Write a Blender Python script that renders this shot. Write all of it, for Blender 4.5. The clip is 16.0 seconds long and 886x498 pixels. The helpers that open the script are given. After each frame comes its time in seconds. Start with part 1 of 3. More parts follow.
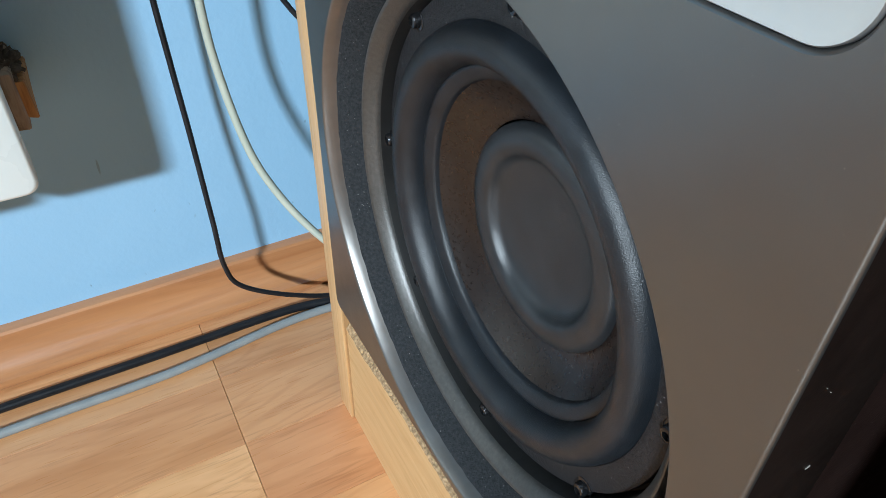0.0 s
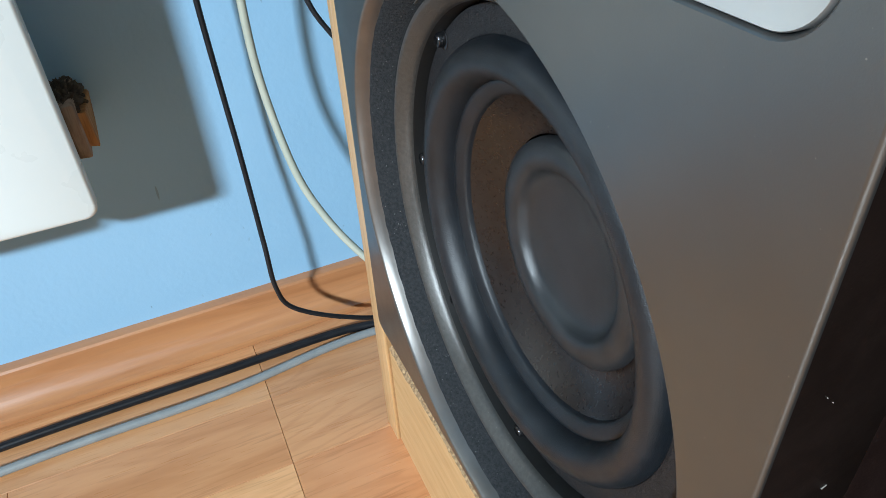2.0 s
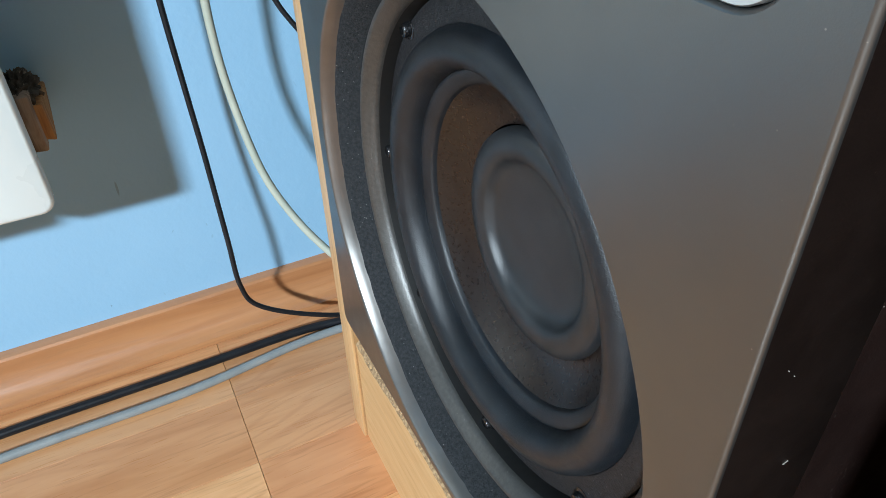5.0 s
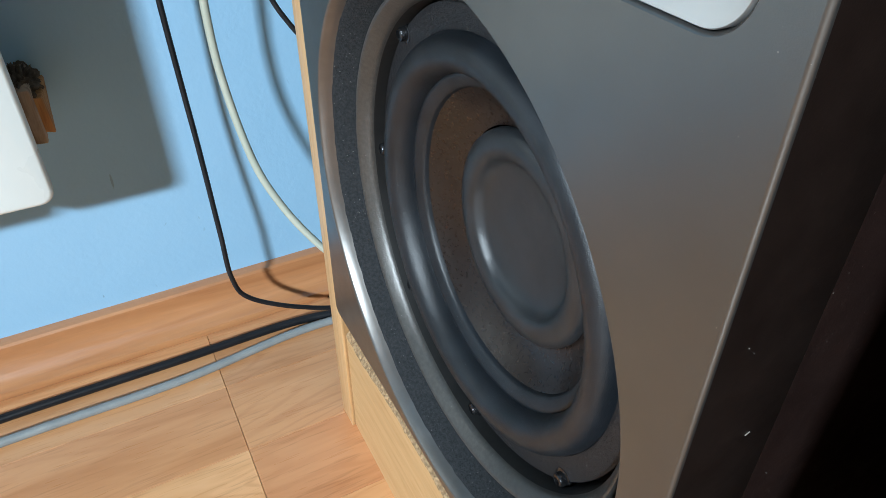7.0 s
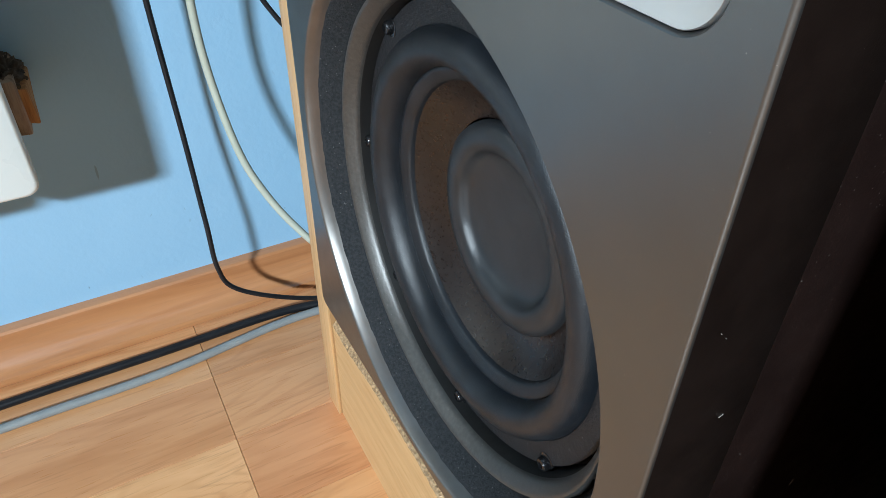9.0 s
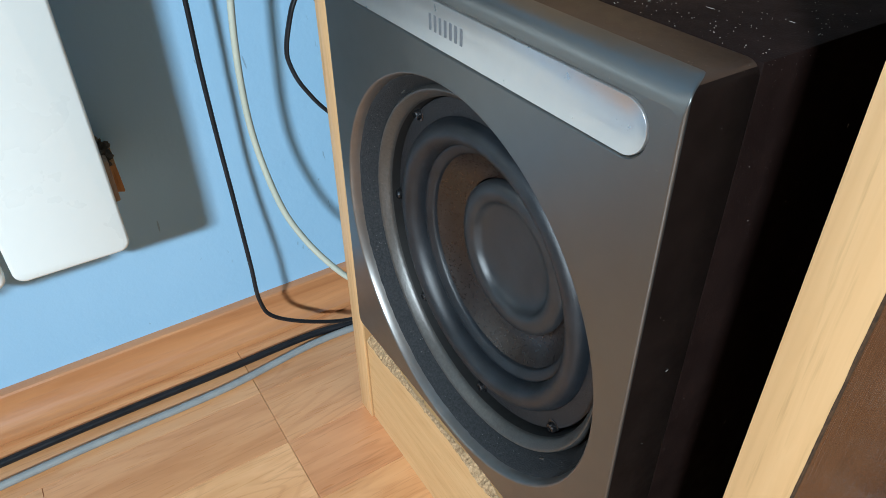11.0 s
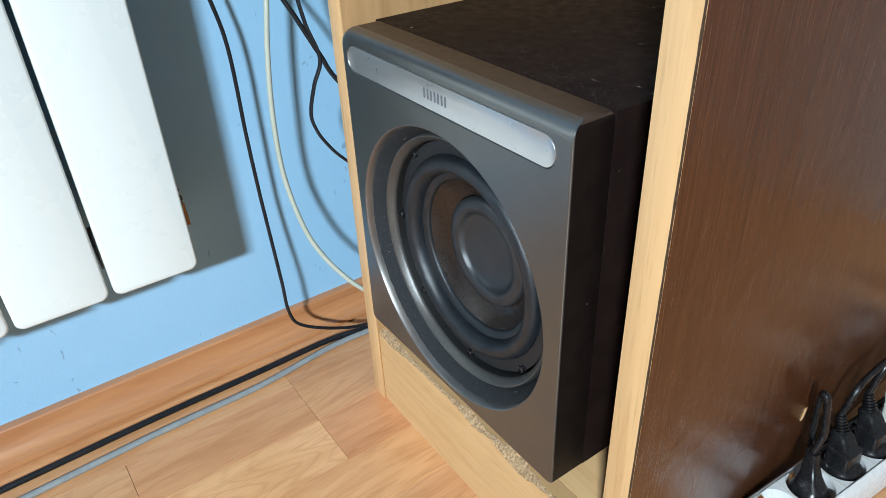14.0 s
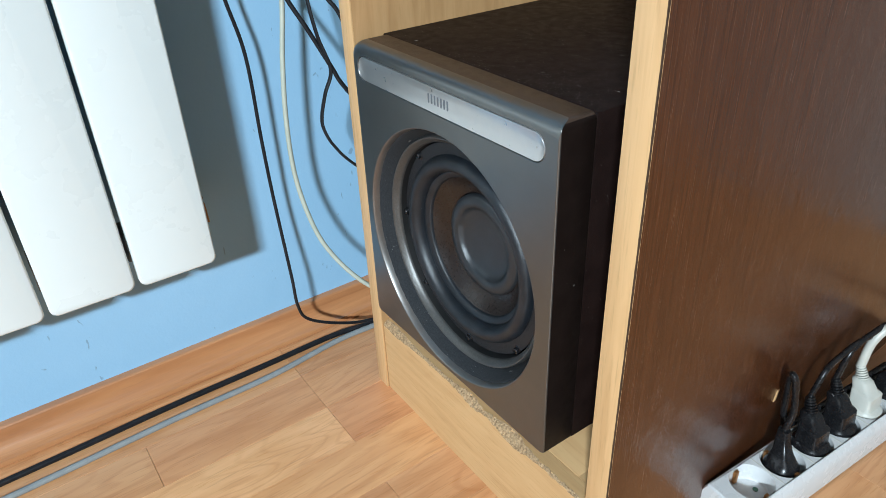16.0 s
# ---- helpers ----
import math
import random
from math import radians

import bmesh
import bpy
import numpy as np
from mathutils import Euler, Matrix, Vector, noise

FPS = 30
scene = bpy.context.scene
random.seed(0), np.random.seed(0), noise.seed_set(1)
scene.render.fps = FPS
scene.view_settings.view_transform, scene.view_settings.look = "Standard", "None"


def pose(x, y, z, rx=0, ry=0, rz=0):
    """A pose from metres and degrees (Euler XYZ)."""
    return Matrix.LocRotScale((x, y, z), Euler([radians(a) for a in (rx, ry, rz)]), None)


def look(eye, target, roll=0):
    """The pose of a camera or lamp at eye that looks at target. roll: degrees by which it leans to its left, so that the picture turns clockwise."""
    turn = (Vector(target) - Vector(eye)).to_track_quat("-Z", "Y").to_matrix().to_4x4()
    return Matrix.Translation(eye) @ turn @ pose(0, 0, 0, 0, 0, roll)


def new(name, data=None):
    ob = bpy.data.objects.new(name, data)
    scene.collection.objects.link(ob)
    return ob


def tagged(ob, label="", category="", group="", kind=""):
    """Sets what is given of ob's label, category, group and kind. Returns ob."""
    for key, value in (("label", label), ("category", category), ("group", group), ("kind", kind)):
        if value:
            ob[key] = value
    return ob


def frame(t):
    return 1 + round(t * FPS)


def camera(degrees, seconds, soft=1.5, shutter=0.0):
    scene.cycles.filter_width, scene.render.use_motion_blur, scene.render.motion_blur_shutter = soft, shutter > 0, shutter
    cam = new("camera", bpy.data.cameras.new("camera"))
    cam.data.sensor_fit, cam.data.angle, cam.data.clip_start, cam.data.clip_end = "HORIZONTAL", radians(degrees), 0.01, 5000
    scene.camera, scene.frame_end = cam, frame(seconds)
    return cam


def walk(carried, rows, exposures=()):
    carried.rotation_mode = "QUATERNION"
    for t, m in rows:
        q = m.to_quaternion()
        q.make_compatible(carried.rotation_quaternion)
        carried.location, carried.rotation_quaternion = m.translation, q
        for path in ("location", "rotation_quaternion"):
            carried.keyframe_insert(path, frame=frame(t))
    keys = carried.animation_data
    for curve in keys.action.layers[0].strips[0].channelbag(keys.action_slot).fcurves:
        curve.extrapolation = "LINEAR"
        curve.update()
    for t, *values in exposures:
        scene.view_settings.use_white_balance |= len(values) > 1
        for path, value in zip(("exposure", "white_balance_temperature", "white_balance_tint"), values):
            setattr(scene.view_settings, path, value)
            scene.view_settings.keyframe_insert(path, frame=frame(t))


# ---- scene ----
cam = camera(64.0, 16.0, soft=0.5)
PATH = [
    (0, (0.299, -0.096, 0.41), (-1.044, 0.665, -0.862), 1.2),
    (0.5, (0.299, -0.097, 0.411), (-1.043, 0.647, -0.873), 0.6),
    (1, (0.304, -0.095, 0.411), (-1.05, 0.611, -0.88), -0.8),
    (1.5, (0.307, -0.086, 0.408), (-1.122, 0.555, -0.836), -2.2),
    (2, (0.309, -0.082, 0.406), (-1.165, 0.527, -0.802), -3.5),
    (2.5, (0.31, -0.076, 0.403), (-1.145, 0.574, -0.806), -4.2),
    (3, (0.307, -0.078, 0.4), (-1.157, 0.576, -0.795), -3.4),
    (3.5, (0.307, -0.078, 0.399), (-1.151, 0.575, -0.804), -3.4),
    (4, (0.307, -0.078, 0.398), (-1.147, 0.591, -0.802), -3.0),
    (6.5, (0.32, -0.093, 0.41), (-1.091, 0.633, -0.808), -0.1),
    (7, (0.321, -0.093, 0.41), (-1.088, 0.647, -0.802), 0.1),
    (7.5, (0.32, -0.092, 0.41), (-1.069, 0.664, -0.814), 0.5),
    (8, (0.322, -0.093, 0.41), (-1.072, 0.665, -0.807), 0.6),
    (8.5, (0.321, -0.091, 0.41), (-1.065, 0.667, -0.816), 0.7),
    (10.8, (0.374, -0.152, 0.473), (-0.962, 0.705, -0.744), 0.4),
    (11, (0.381, -0.159, 0.482), (-0.985, 0.69, -0.708), -0.9),
    (11.5, (0.406, -0.173, 0.492), (-0.954, 0.72, -0.671), -1.0),
    (12, (0.428, -0.188, 0.508), (-0.94, 0.703, -0.647), -2.8),
    (12.5, (0.445, -0.203, 0.519), (-0.933, 0.67, -0.639), -3.8),
    (13, (0.467, -0.218, 0.53), (-0.927, 0.679, -0.589), -3.2),
    (13.5, (0.489, -0.234, 0.546), (-0.929, 0.684, -0.524), -3.9),
    (14, (0.505, -0.251, 0.548), (-0.892, 0.687, -0.533), -2.7),
    (14.5, (0.516, -0.26, 0.556), (-0.892, 0.685, -0.503), -3.3),
    (15, (0.53, -0.274, 0.56), (-0.868, 0.702, -0.486), -2.8),
    (15.5, (0.535, -0.277, 0.564), (-0.872, 0.694, -0.475), -3.2),
    (16, (0.549, -0.287, 0.56), (-0.861, 0.675, -0.483), -2.4),
]
walk(cam, [(t, look(eye, target, roll)) for t, eye, target, roll in PATH],
     [(0, -0.58), (4.2, -0.55), (8.7, -0.60), (10.8, -0.67), (12.5, -0.58), (15.4, -0.53), (16, -0.62)])

# ---- light ----
world = bpy.data.worlds.new("world")
scene.world = world
world.use_nodes = True
world.node_tree.nodes["Background"].inputs[0].default_value = (0.9, 0.95, 1.0, 1)
world.node_tree.nodes["Background"].inputs[1].default_value = 0.05

# A flat ceiling panel of light rows, far across the room
LAMP_AT = Vector((2.98, -3.00, 2.32))
AIM = Vector((0.1, -0.1, 0.2))
SIDE = Vector((0.624, 0.781, 0.0))
for k in range(6):
    lamp = bpy.data.lights.new("ceiling_light_row", "AREA")
    lamp.shape, lamp.size, lamp.size_y = "RECTANGLE", 0.04, 0.16
    lamp.energy, lamp.color, lamp.spread = 20.0, (0.82, 0.99, 1.115), radians(95)
    ob = new("ceiling_light_row", lamp)
    ob.matrix_world = look(LAMP_AT + SIDE * (k - 2.5) * 0.065, AIM + SIDE * (k - 2.5) * 0.065)


# ---- materials ----
def mat_base(name, colour, rough=0.5, metal=0.0, spec=0.5):
    m = bpy.data.materials.new(name)
    m.use_nodes = True
    b = m.node_tree.nodes["Principled BSDF"]
    b.inputs["Base Color"].default_value = (*colour, 1)
    b.inputs["Roughness"].default_value = rough
    b.inputs["Metallic"].default_value = metal
    b.inputs["Specular IOR Level"].default_value = spec
    return m, m.node_tree, b


def node(nt, kind, **inputs):
    n = nt.nodes.new(kind)
    for key, value in inputs.items():
        n.inputs[key.replace("_", " ")].default_value = value
    return n


def coords(nt, scale=(1, 1, 1), randomize=False):
    tc = nt.nodes.new("ShaderNodeTexCoord")
    out = tc.outputs["Object"]
    if randomize:
        info = nt.nodes.new("ShaderNodeObjectInfo")
        mul = nt.nodes.new("ShaderNodeVectorMath")
        mul.operation = "MULTIPLY_ADD"
        nt.links.new(info.outputs["Random"], mul.inputs[0])
        mul.inputs[1].default_value = (3.1, 7.7, 5.3)
        nt.links.new(out, mul.inputs[2])
        out = mul.outputs[0]
    mp = nt.nodes.new("ShaderNodeMapping")
    mp.inputs["Scale"].default_value = scale
    nt.links.new(out, mp.inputs["Vector"])
    return mp.outputs[0]


def noise_tex(nt, vec, scale, detail=4.0, rough=0.55, distort=0.0):
    n = node(nt, "ShaderNodeTexNoise", Scale=scale, Detail=detail, Roughness=rough, Distortion=distort)
    nt.links.new(vec, n.inputs["Vector"])
    return n.outputs["Fac"]


def ramp(nt, fac, stops):
    r = nt.nodes.new("ShaderNodeValToRGB")
    e = r.color_ramp.elements
    while len(e) < len(stops):
        e.new(0.5)
    for el, (p, c) in zip(e, stops):
        el.position = p
        el.color = (*c, 1) if len(c) == 3 else c
    nt.links.new(fac, r.inputs[0])
    return r.outputs[0]


def mix(nt, fac, a, b, mode="MIX"):
    m = nt.nodes.new("ShaderNodeMix")
    m.data_type, m.blend_type = "RGBA", mode
    for value, socket in ((fac, m.inputs[0]), (a, m.inputs[6]), (b, m.inputs[7])):
        if hasattr(value, "is_output"):
            nt.links.new(value, socket)
        elif isinstance(value, tuple):
            socket.default_value = (*value, 1)
        else:
            socket.default_value = value
    return m.outputs[2]


def bump(nt, b, height, strength, distance):
    n = node(nt, "ShaderNodeBump", Strength=strength, Distance=distance)
    nt.links.new(height, n.inputs["Height"])
    nt.links.new(n.outputs[0], b.inputs["Normal"])
    return n


def grey(v):
    return (v, v, v)


def specks(nt, vec, scale, size, cover=0.5):
    """Small scattered dots: 1 on a dot, 0 elsewhere."""
    v = node(nt, "ShaderNodeTexVoronoi", Scale=scale)
    nt.links.new(vec, v.inputs["Vector"])
    dots = ramp(nt, v.outputs["Distance"], [(size * 0.6, grey(1)), (size, grey(0))])
    patch = ramp(nt, noise_tex(nt, vec, scale * 0.13, 3), [(cover - 0.08, grey(0)), (cover + 0.08, grey(1))])
    return mix(nt, 1.0, dots, patch, "MULTIPLY")


def plain(name, c1, c2, scale, rough=0.5, metal=0.0, spec=0.5, grain=0.0, grain_scale=900.0, rough_var=0.06,
          dust=None, dust_scale=350.0, dust_size=0.12, dust_cover=0.5, stretch=(1, 1, 1)):
    m, nt, b = mat_base(name, c1, rough, metal, spec)
    vec = coords(nt, stretch)
    n = noise_tex(nt, vec, scale, 6, 0.6)
    col = ramp(nt, n, [(0.35, c1), (0.65, c2)])
    rr = ramp(nt, noise_tex(nt, vec, scale * 2.7, 5), [(0.3, grey(max(0.02, rough - rough_var))), (0.7, grey(min(1, rough + rough_var)))])
    if dust:
        s = specks(nt, vec, dust_scale, dust_size, dust_cover)
        col = mix(nt, s, col, dust)
        rr = mix(nt, s, rr, grey(0.9))
        if metal > 0:
            inv = ramp(nt, s, [(0.0, grey(metal)), (1.0, grey(0))])
            nt.links.new(inv, b.inputs["Metallic"])
    nt.links.new(col, b.inputs["Base Color"])
    nt.links.new(rr, b.inputs["Roughness"])
    if grain > 0:
        bump(nt, b, noise_tex(nt, vec, grain_scale, 3), grain, 0.0006)
    return m


def wood(name, light, mid, dark, axis, rough=0.4, fig=6.0, across=38.0, pores=0.3, pore_colour=None, randomize=False,
         relief=0.08, tint=0.0, spec=0.5, pore_scale=420.0, pore_len=0.05, lines=0.0, line_count=60.0, wavy=0.0, pore_at=0.56):
    m, nt, b = mat_base(name, mid, rough, 0.0, spec)
    s = [across, across, across]
    s["xyz".index(axis)] = fig
    vec = coords(nt, tuple(s), randomize)
    figure = noise_tex(nt, vec, 1.0, 5, 0.5, 1.2)
    col = ramp(nt, figure, [(0.28, dark), (0.45, mid), (0.60, light), (0.75, mid)])
    if lines > 0:
        # growth rings: contour lines of a slow noise, cut through lengthwise
        s3 = [across * 0.42] * 3
        s3["xyz".index(axis)] = fig * 0.55
        slow = noise_tex(nt, coords(nt, tuple(s3), randomize), 1.0, 2, 0.45, 0.4)
        mul = nt.nodes.new("ShaderNodeMath")
        mul.operation = "MULTIPLY"
        mul.inputs[1].default_value = line_count
        nt.links.new(slow, mul.inputs[0])
        wave = nt.nodes.new("ShaderNodeMath")
        wave.operation = "SINE"
        nt.links.new(mul.outputs[0], wave.inputs[0])
        ring = ramp(nt, wave.outputs[0], [(0.45, grey(0)), (0.98, grey(lines))])
        fade = ramp(nt, noise_tex(nt, vec, 0.6, 2), [(0.35, grey(0.15)), (0.65, grey(1))])
        ring = mix(nt, 1.0, ring, fade, "MULTIPLY")
        col = mix(nt, ring, col, tuple(c * k for c, k in zip(dark, (0.80, 0.66, 0.55))))
    s2 = [pore_scale] * 3
    s2["xyz".index(axis)] = pore_scale * pore_len
    vec2 = coords(nt, tuple(s2), randomize)
    por = noise_tex(nt, vec2, 1.0, 3, 0.6)
    pc = pore_colour or tuple(c * 0.55 for c in dark)
    mask = ramp(nt, por, [(pore_at, grey(0)), (pore_at + 0.14, grey(pores))])
    col = mix(nt, mask, col, pc)
    if randomize and tint > 0:
        info = nt.nodes.new("ShaderNodeObjectInfo")
        t = ramp(nt, info.outputs["Random"], [(0.0, (1 - tint, 1 - tint * 1.25, 1 - tint * 1.5)), (1.0, (1 + tint, 1 + tint, 1 + tint * 0.9))])
        col = mix(nt, 1.0, col, t, "MULTIPLY")
        col = mix(nt, 1.0, col, info.outputs["Color"], "MULTIPLY")
    nt.links.new(col, b.inputs["Base Color"])
    rr = ramp(nt, por, [(0.3, grey(rough - 0.05)), (0.75, grey(min(1, rough + 0.15)))])
    nt.links.new(rr, b.inputs["Roughness"])
    n = bump(nt, b, por, relief, 0.0008)
    if wavy > 0:
        w = node(nt, "ShaderNodeBump", Strength=wavy, Distance=0.01)
        nt.links.new(noise_tex(nt, coords(nt), 26.0, 2, 0.4, 0.6), w.inputs["Height"])
        nt.links.new(w.outputs[0], n.inputs["Normal"])
    return m


def wall_paint(name):
    m, nt, b = mat_base(name, (0.27, 0.50, 0.76), 0.45)
    vec = coords(nt)
    col = ramp(nt, noise_tex(nt, vec, 3.0, 5), [(0.3, (0.275, 0.50, 0.70)), (0.7, (0.305, 0.53, 0.73))])
    v2 = coords(nt, (60, 60, 26))
    chips = ramp(nt, noise_tex(nt, v2, 1.0, 2, 0.5, 1.5), [(0.715, grey(0)), (0.745, grey(0.5))])
    col = mix(nt, chips, col, (0.12, 0.17, 0.24))
    nt.links.new(col, b.inputs["Base Color"])
    h = mix(nt, 0.25, noise_tex(nt, vec, 26, 4), noise_tex(nt, vec, 260, 3))
    bump(nt, b, h, 0.16, 0.004)
    return m


M_WALL = wall_paint("blue_wall_paint")
M_ROOM = plain("pale_room_paint", (0.29, 0.27, 0.25), (0.34, 0.315, 0.29), 2, 0.8)
M_CEIL = plain("white_ceiling_paint", (0.62, 0.61, 0.58), (0.66, 0.65, 0.62), 2, 0.85)
M_FLOOR = wood("beech_laminate", (0.69, 0.370, 0.185), (0.63, 0.318, 0.150), (0.55, 0.258, 0.112), "y", 0.30, 5.0, 34.0, 0.30,
               (0.30, 0.115, 0.04), True, 0.03, 0.07, 0.5, 420.0, 0.05, 0.34, 120.0)
M_SUBFLOOR = plain("dark_joint", (0.11, 0.055, 0.022), (0.15, 0.08, 0.035), 30, 0.7)
M_SKIRT = wood("skirting_foil", (0.52, 0.232, 0.094), (0.46, 0.195, 0.077), (0.38, 0.150, 0.057), "y", 0.34, 4.0, 60.0, 0.15, None, False, 0.02, 0.0, 1.0)
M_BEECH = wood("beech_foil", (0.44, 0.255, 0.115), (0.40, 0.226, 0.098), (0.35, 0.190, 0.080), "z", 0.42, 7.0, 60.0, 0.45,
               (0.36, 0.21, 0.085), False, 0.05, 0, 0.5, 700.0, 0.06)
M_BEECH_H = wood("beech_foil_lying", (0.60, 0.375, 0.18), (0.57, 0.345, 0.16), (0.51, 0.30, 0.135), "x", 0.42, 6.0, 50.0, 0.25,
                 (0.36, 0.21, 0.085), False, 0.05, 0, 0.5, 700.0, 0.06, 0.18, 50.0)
M_EDGE = wood("beech_edge_band", (0.66, 0.41, 0.20), (0.63, 0.385, 0.183), (0.58, 0.345, 0.160), "z", 0.40, 7.0, 150.0, 0.40,
              (0.40, 0.24, 0.10), False, 0.03)
M_BROWN = wood("dark_brown_foil", (0.070, 0.0215, 0.0072), (0.057, 0.0170, 0.0055), (0.043, 0.0124, 0.0040), "z", 0.16, 6.0, 150.0, 0.45,
               (0.112, 0.043, 0.018), False, 0.30, 0, 0.62, 1500.0, 0.014, 0.0, 60.0, 0.12, 0.49)
M_ARRIS = plain("dark_worn_edge", (0.025, 0.012, 0.005), (0.07, 0.035, 0.014), 500, 0.8)
M_CHIP = plain("raw_chipboard", (0.50, 0.33, 0.18), (0.22, 0.135, 0.068), 520, 0.95, grain=1.0, grain_scale=500)
M_BEZEL = plain("graphite_metallic_paint", (0.170, 0.175, 0.174), (0.182, 0.186, 0.184), 30, 0.34, 0.9, 0.5, 0.05, 2500, 0.03,
                (0.45, 0.41, 0.36), 260, 0.05, 0.56)
# bezel top: the brown reflection of the beech is painted in, under real dust
M_TOP_REFLECT = plain("dusty_bezel_top_painted_reflection", (0.046, 0.027, 0.018), (0.060, 0.036, 0.025), 45, 0.44, 0, 0.28, 0.1, 1800, 0.05,
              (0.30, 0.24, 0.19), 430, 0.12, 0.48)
# bezel side: same graphite paint, darkened by hand for the shaded gap it mirrors
M_SIDE_SHADE = plain("shade_painted_bezel_side", (0.0095, 0.0056, 0.0045), (0.0135, 0.0082, 0.0066), 60, 0.46, 0, 0.17, 0.1, 1800, 0.05,
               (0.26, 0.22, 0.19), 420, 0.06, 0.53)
M_STRIP = plain("satin_silver_metal", (0.62, 0.63, 0.64), (0.66, 0.66, 0.66), 60, 0.30, 0.9, 0.5, 0.02, 2500, 0.03)
M_RIM = plain("satin_rim_paint", (0.20, 0.190, 0.180), (0.23, 0.220, 0.210), 60, 0.36, 0.8, 0.5, 0.05, 2500, 0.03)
M_LOGO = plain("dark_grey_print", (0.10, 0.11, 0.125), (0.12, 0.13, 0.145), 60, 0.5)
M_VINYL = plain("black_ash_vinyl", (0.0088, 0.0044, 0.0037), (0.0135, 0.0070, 0.0058), 40, 0.55, 0, 0.10, 0.3, 1100, 0.08,
                (0.24, 0.20, 0.18), 480, 0.085, 0.47)
M_FOAM = plain("dusty_grey_foam", (0.018, 0.020, 0.022), (0.036, 0.038, 0.041), 700, 0.95, 0, 0.15, 0.9, 1100, 0.04,
               (0.24, 0.24, 0.24), 420, 0.12, 0.50)
M_RING = plain("grey_plastic_ring", (0.088, 0.086, 0.082), (0.110, 0.107, 0.102), 500, 0.33, 0.6, 0.45, 0.3, 1500, 0.05,
               (0.26, 0.25, 0.23), 480, 0.10, 0.55)
M_FLANGE = plain("black_powder_coat", (0.010, 0.0105, 0.012), (0.020, 0.0205, 0.023), 400, 0.46, 0, 0.35, 0.8, 1000, 0.08,
                 (0.34, 0.34, 0.36), 330, 0.10, 0.50)
M_RUBBER = plain("black_rubber", (0.0065, 0.0088, 0.0115), (0.0125, 0.0160, 0.0205), 60, 0.38, 0, 0.52, 0.30, 2200, 0.05,
                 (0.22, 0.24, 0.26), 900, 0.10, 0.50)
M_CONE = plain("black_paper_cone", (0.0135, 0.0082, 0.0066), (0.0155, 0.0098, 0.0080), 200, 0.30, 0, 0.50, 0.12, 1500, 0.06)
M_CAP = plain("satin_black_cap", (0.0130, 0.0155, 0.0180), (0.0200, 0.0230, 0.0265), 70, 0.37, 0, 0.62, 0.20, 2000, 0.05,
              (0.16, 0.17, 0.18), 1100, 0.08, 0.55)
M_DUST = plain("pale_lint", (0.30, 0.27, 0.24), (0.40, 0.37, 0.33), 300, 0.9)
M_GAP_SHADE = plain("painted_gap_shade", (0.004, 0.004, 0.004), (0.007, 0.007, 0.007), 50, 0.6)
M_SCREW = plain("black_zinc_screw", (0.05, 0.05, 0.055), (0.09, 0.09, 0.095), 400, 0.22, 0.9)
M_RAD = plain("white_enamel", (0.715, 0.768, 0.76), (0.72, 0.772, 0.763), 5, 0.28)
M_RADCORE = plain("cast_grey_core", (0.16, 0.155, 0.145), (0.22, 0.21, 0.20), 40, 0.6, 0, 0.4, 0.2, 300)
M_SPLINT = wood("bare_orange_wood", (0.50, 0.25, 0.09), (0.42, 0.19, 0.06), (0.26, 0.11, 0.035), "z", 0.7, 20.0, 120.0, 0.4, None, False, 0.5)
M_BLOCK = wood("weathered_wood", (0.36, 0.25, 0.17), (0.24, 0.155, 0.095), (0.10, 0.062, 0.036), "z", 0.75, 20.0, 120.0, 0.5, None, False, 0.6)
M_FUZZ = plain("grey_brown_dust_wad", (0.05, 0.035, 0.025), (0.12, 0.09, 0.065), 250, 1.0, 0, 0.2, 1.0, 500)
M_CABLE = plain("black_cable", (0.008, 0.009, 0.011), (0.014, 0.015, 0.018), 60, 0.38, 0, 0.3, 0.05, 800)
M_CABLE_G = plain("grey_coax", (0.21, 0.23, 0.235), (0.26, 0.28, 0.28), 60, 0.42, 0, 0.5, 0.06, 800)
M_CABLE_W = plain("ivory_cable", (0.40, 0.43, 0.36), (0.47, 0.49, 0.41), 30, 0.42, 0, 0.5, 0.04, 800)
M_PLUG_W = plain("white_plastic", (0.50, 0.50, 0.45), (0.56, 0.56, 0.50), 40, 0.34)
M_SOCKETS = plain("white_socket_plastic", (0.58, 0.60, 0.60), (0.64, 0.65, 0.65), 20, 0.27)
M_PLUG_B = plain("black_plug_plastic", (0.007, 0.007, 0.008), (0.012, 0.012, 0.013), 80, 0.26, 0, 0.35, 0.05, 900)
M_COPPER = plain("copper_contact", (0.55, 0.25, 0.09), (0.65, 0.33, 0.14), 200, 0.35, 0.9)
M_GREEN = plain("green_shutter", (0.02, 0.10, 0.05), (0.03, 0.13, 0.06), 200, 0.5)


# ---- builders ----
def world_at(ob):
    p = Vector((0, 0, 0))
    while ob:
        p += ob.location
        ob = ob.parent
    return p


def thing(name, at, label, category, group="", kind=""):
    e = new(name)
    e.location = at
    e.empty_display_size = 0.02
    return tagged(e, label, category, group, kind)


def smooth_mesh(bm, name, material, angle=35.0):
    me = bpy.data.meshes.new(name)
    bm.normal_update()
    bm.to_mesh(me)
    bm.free()
    me.materials.append(material)
    for p in me.polygons:
        p.use_smooth = True
    me.set_sharp_from_angle(angle=radians(angle))
    return me


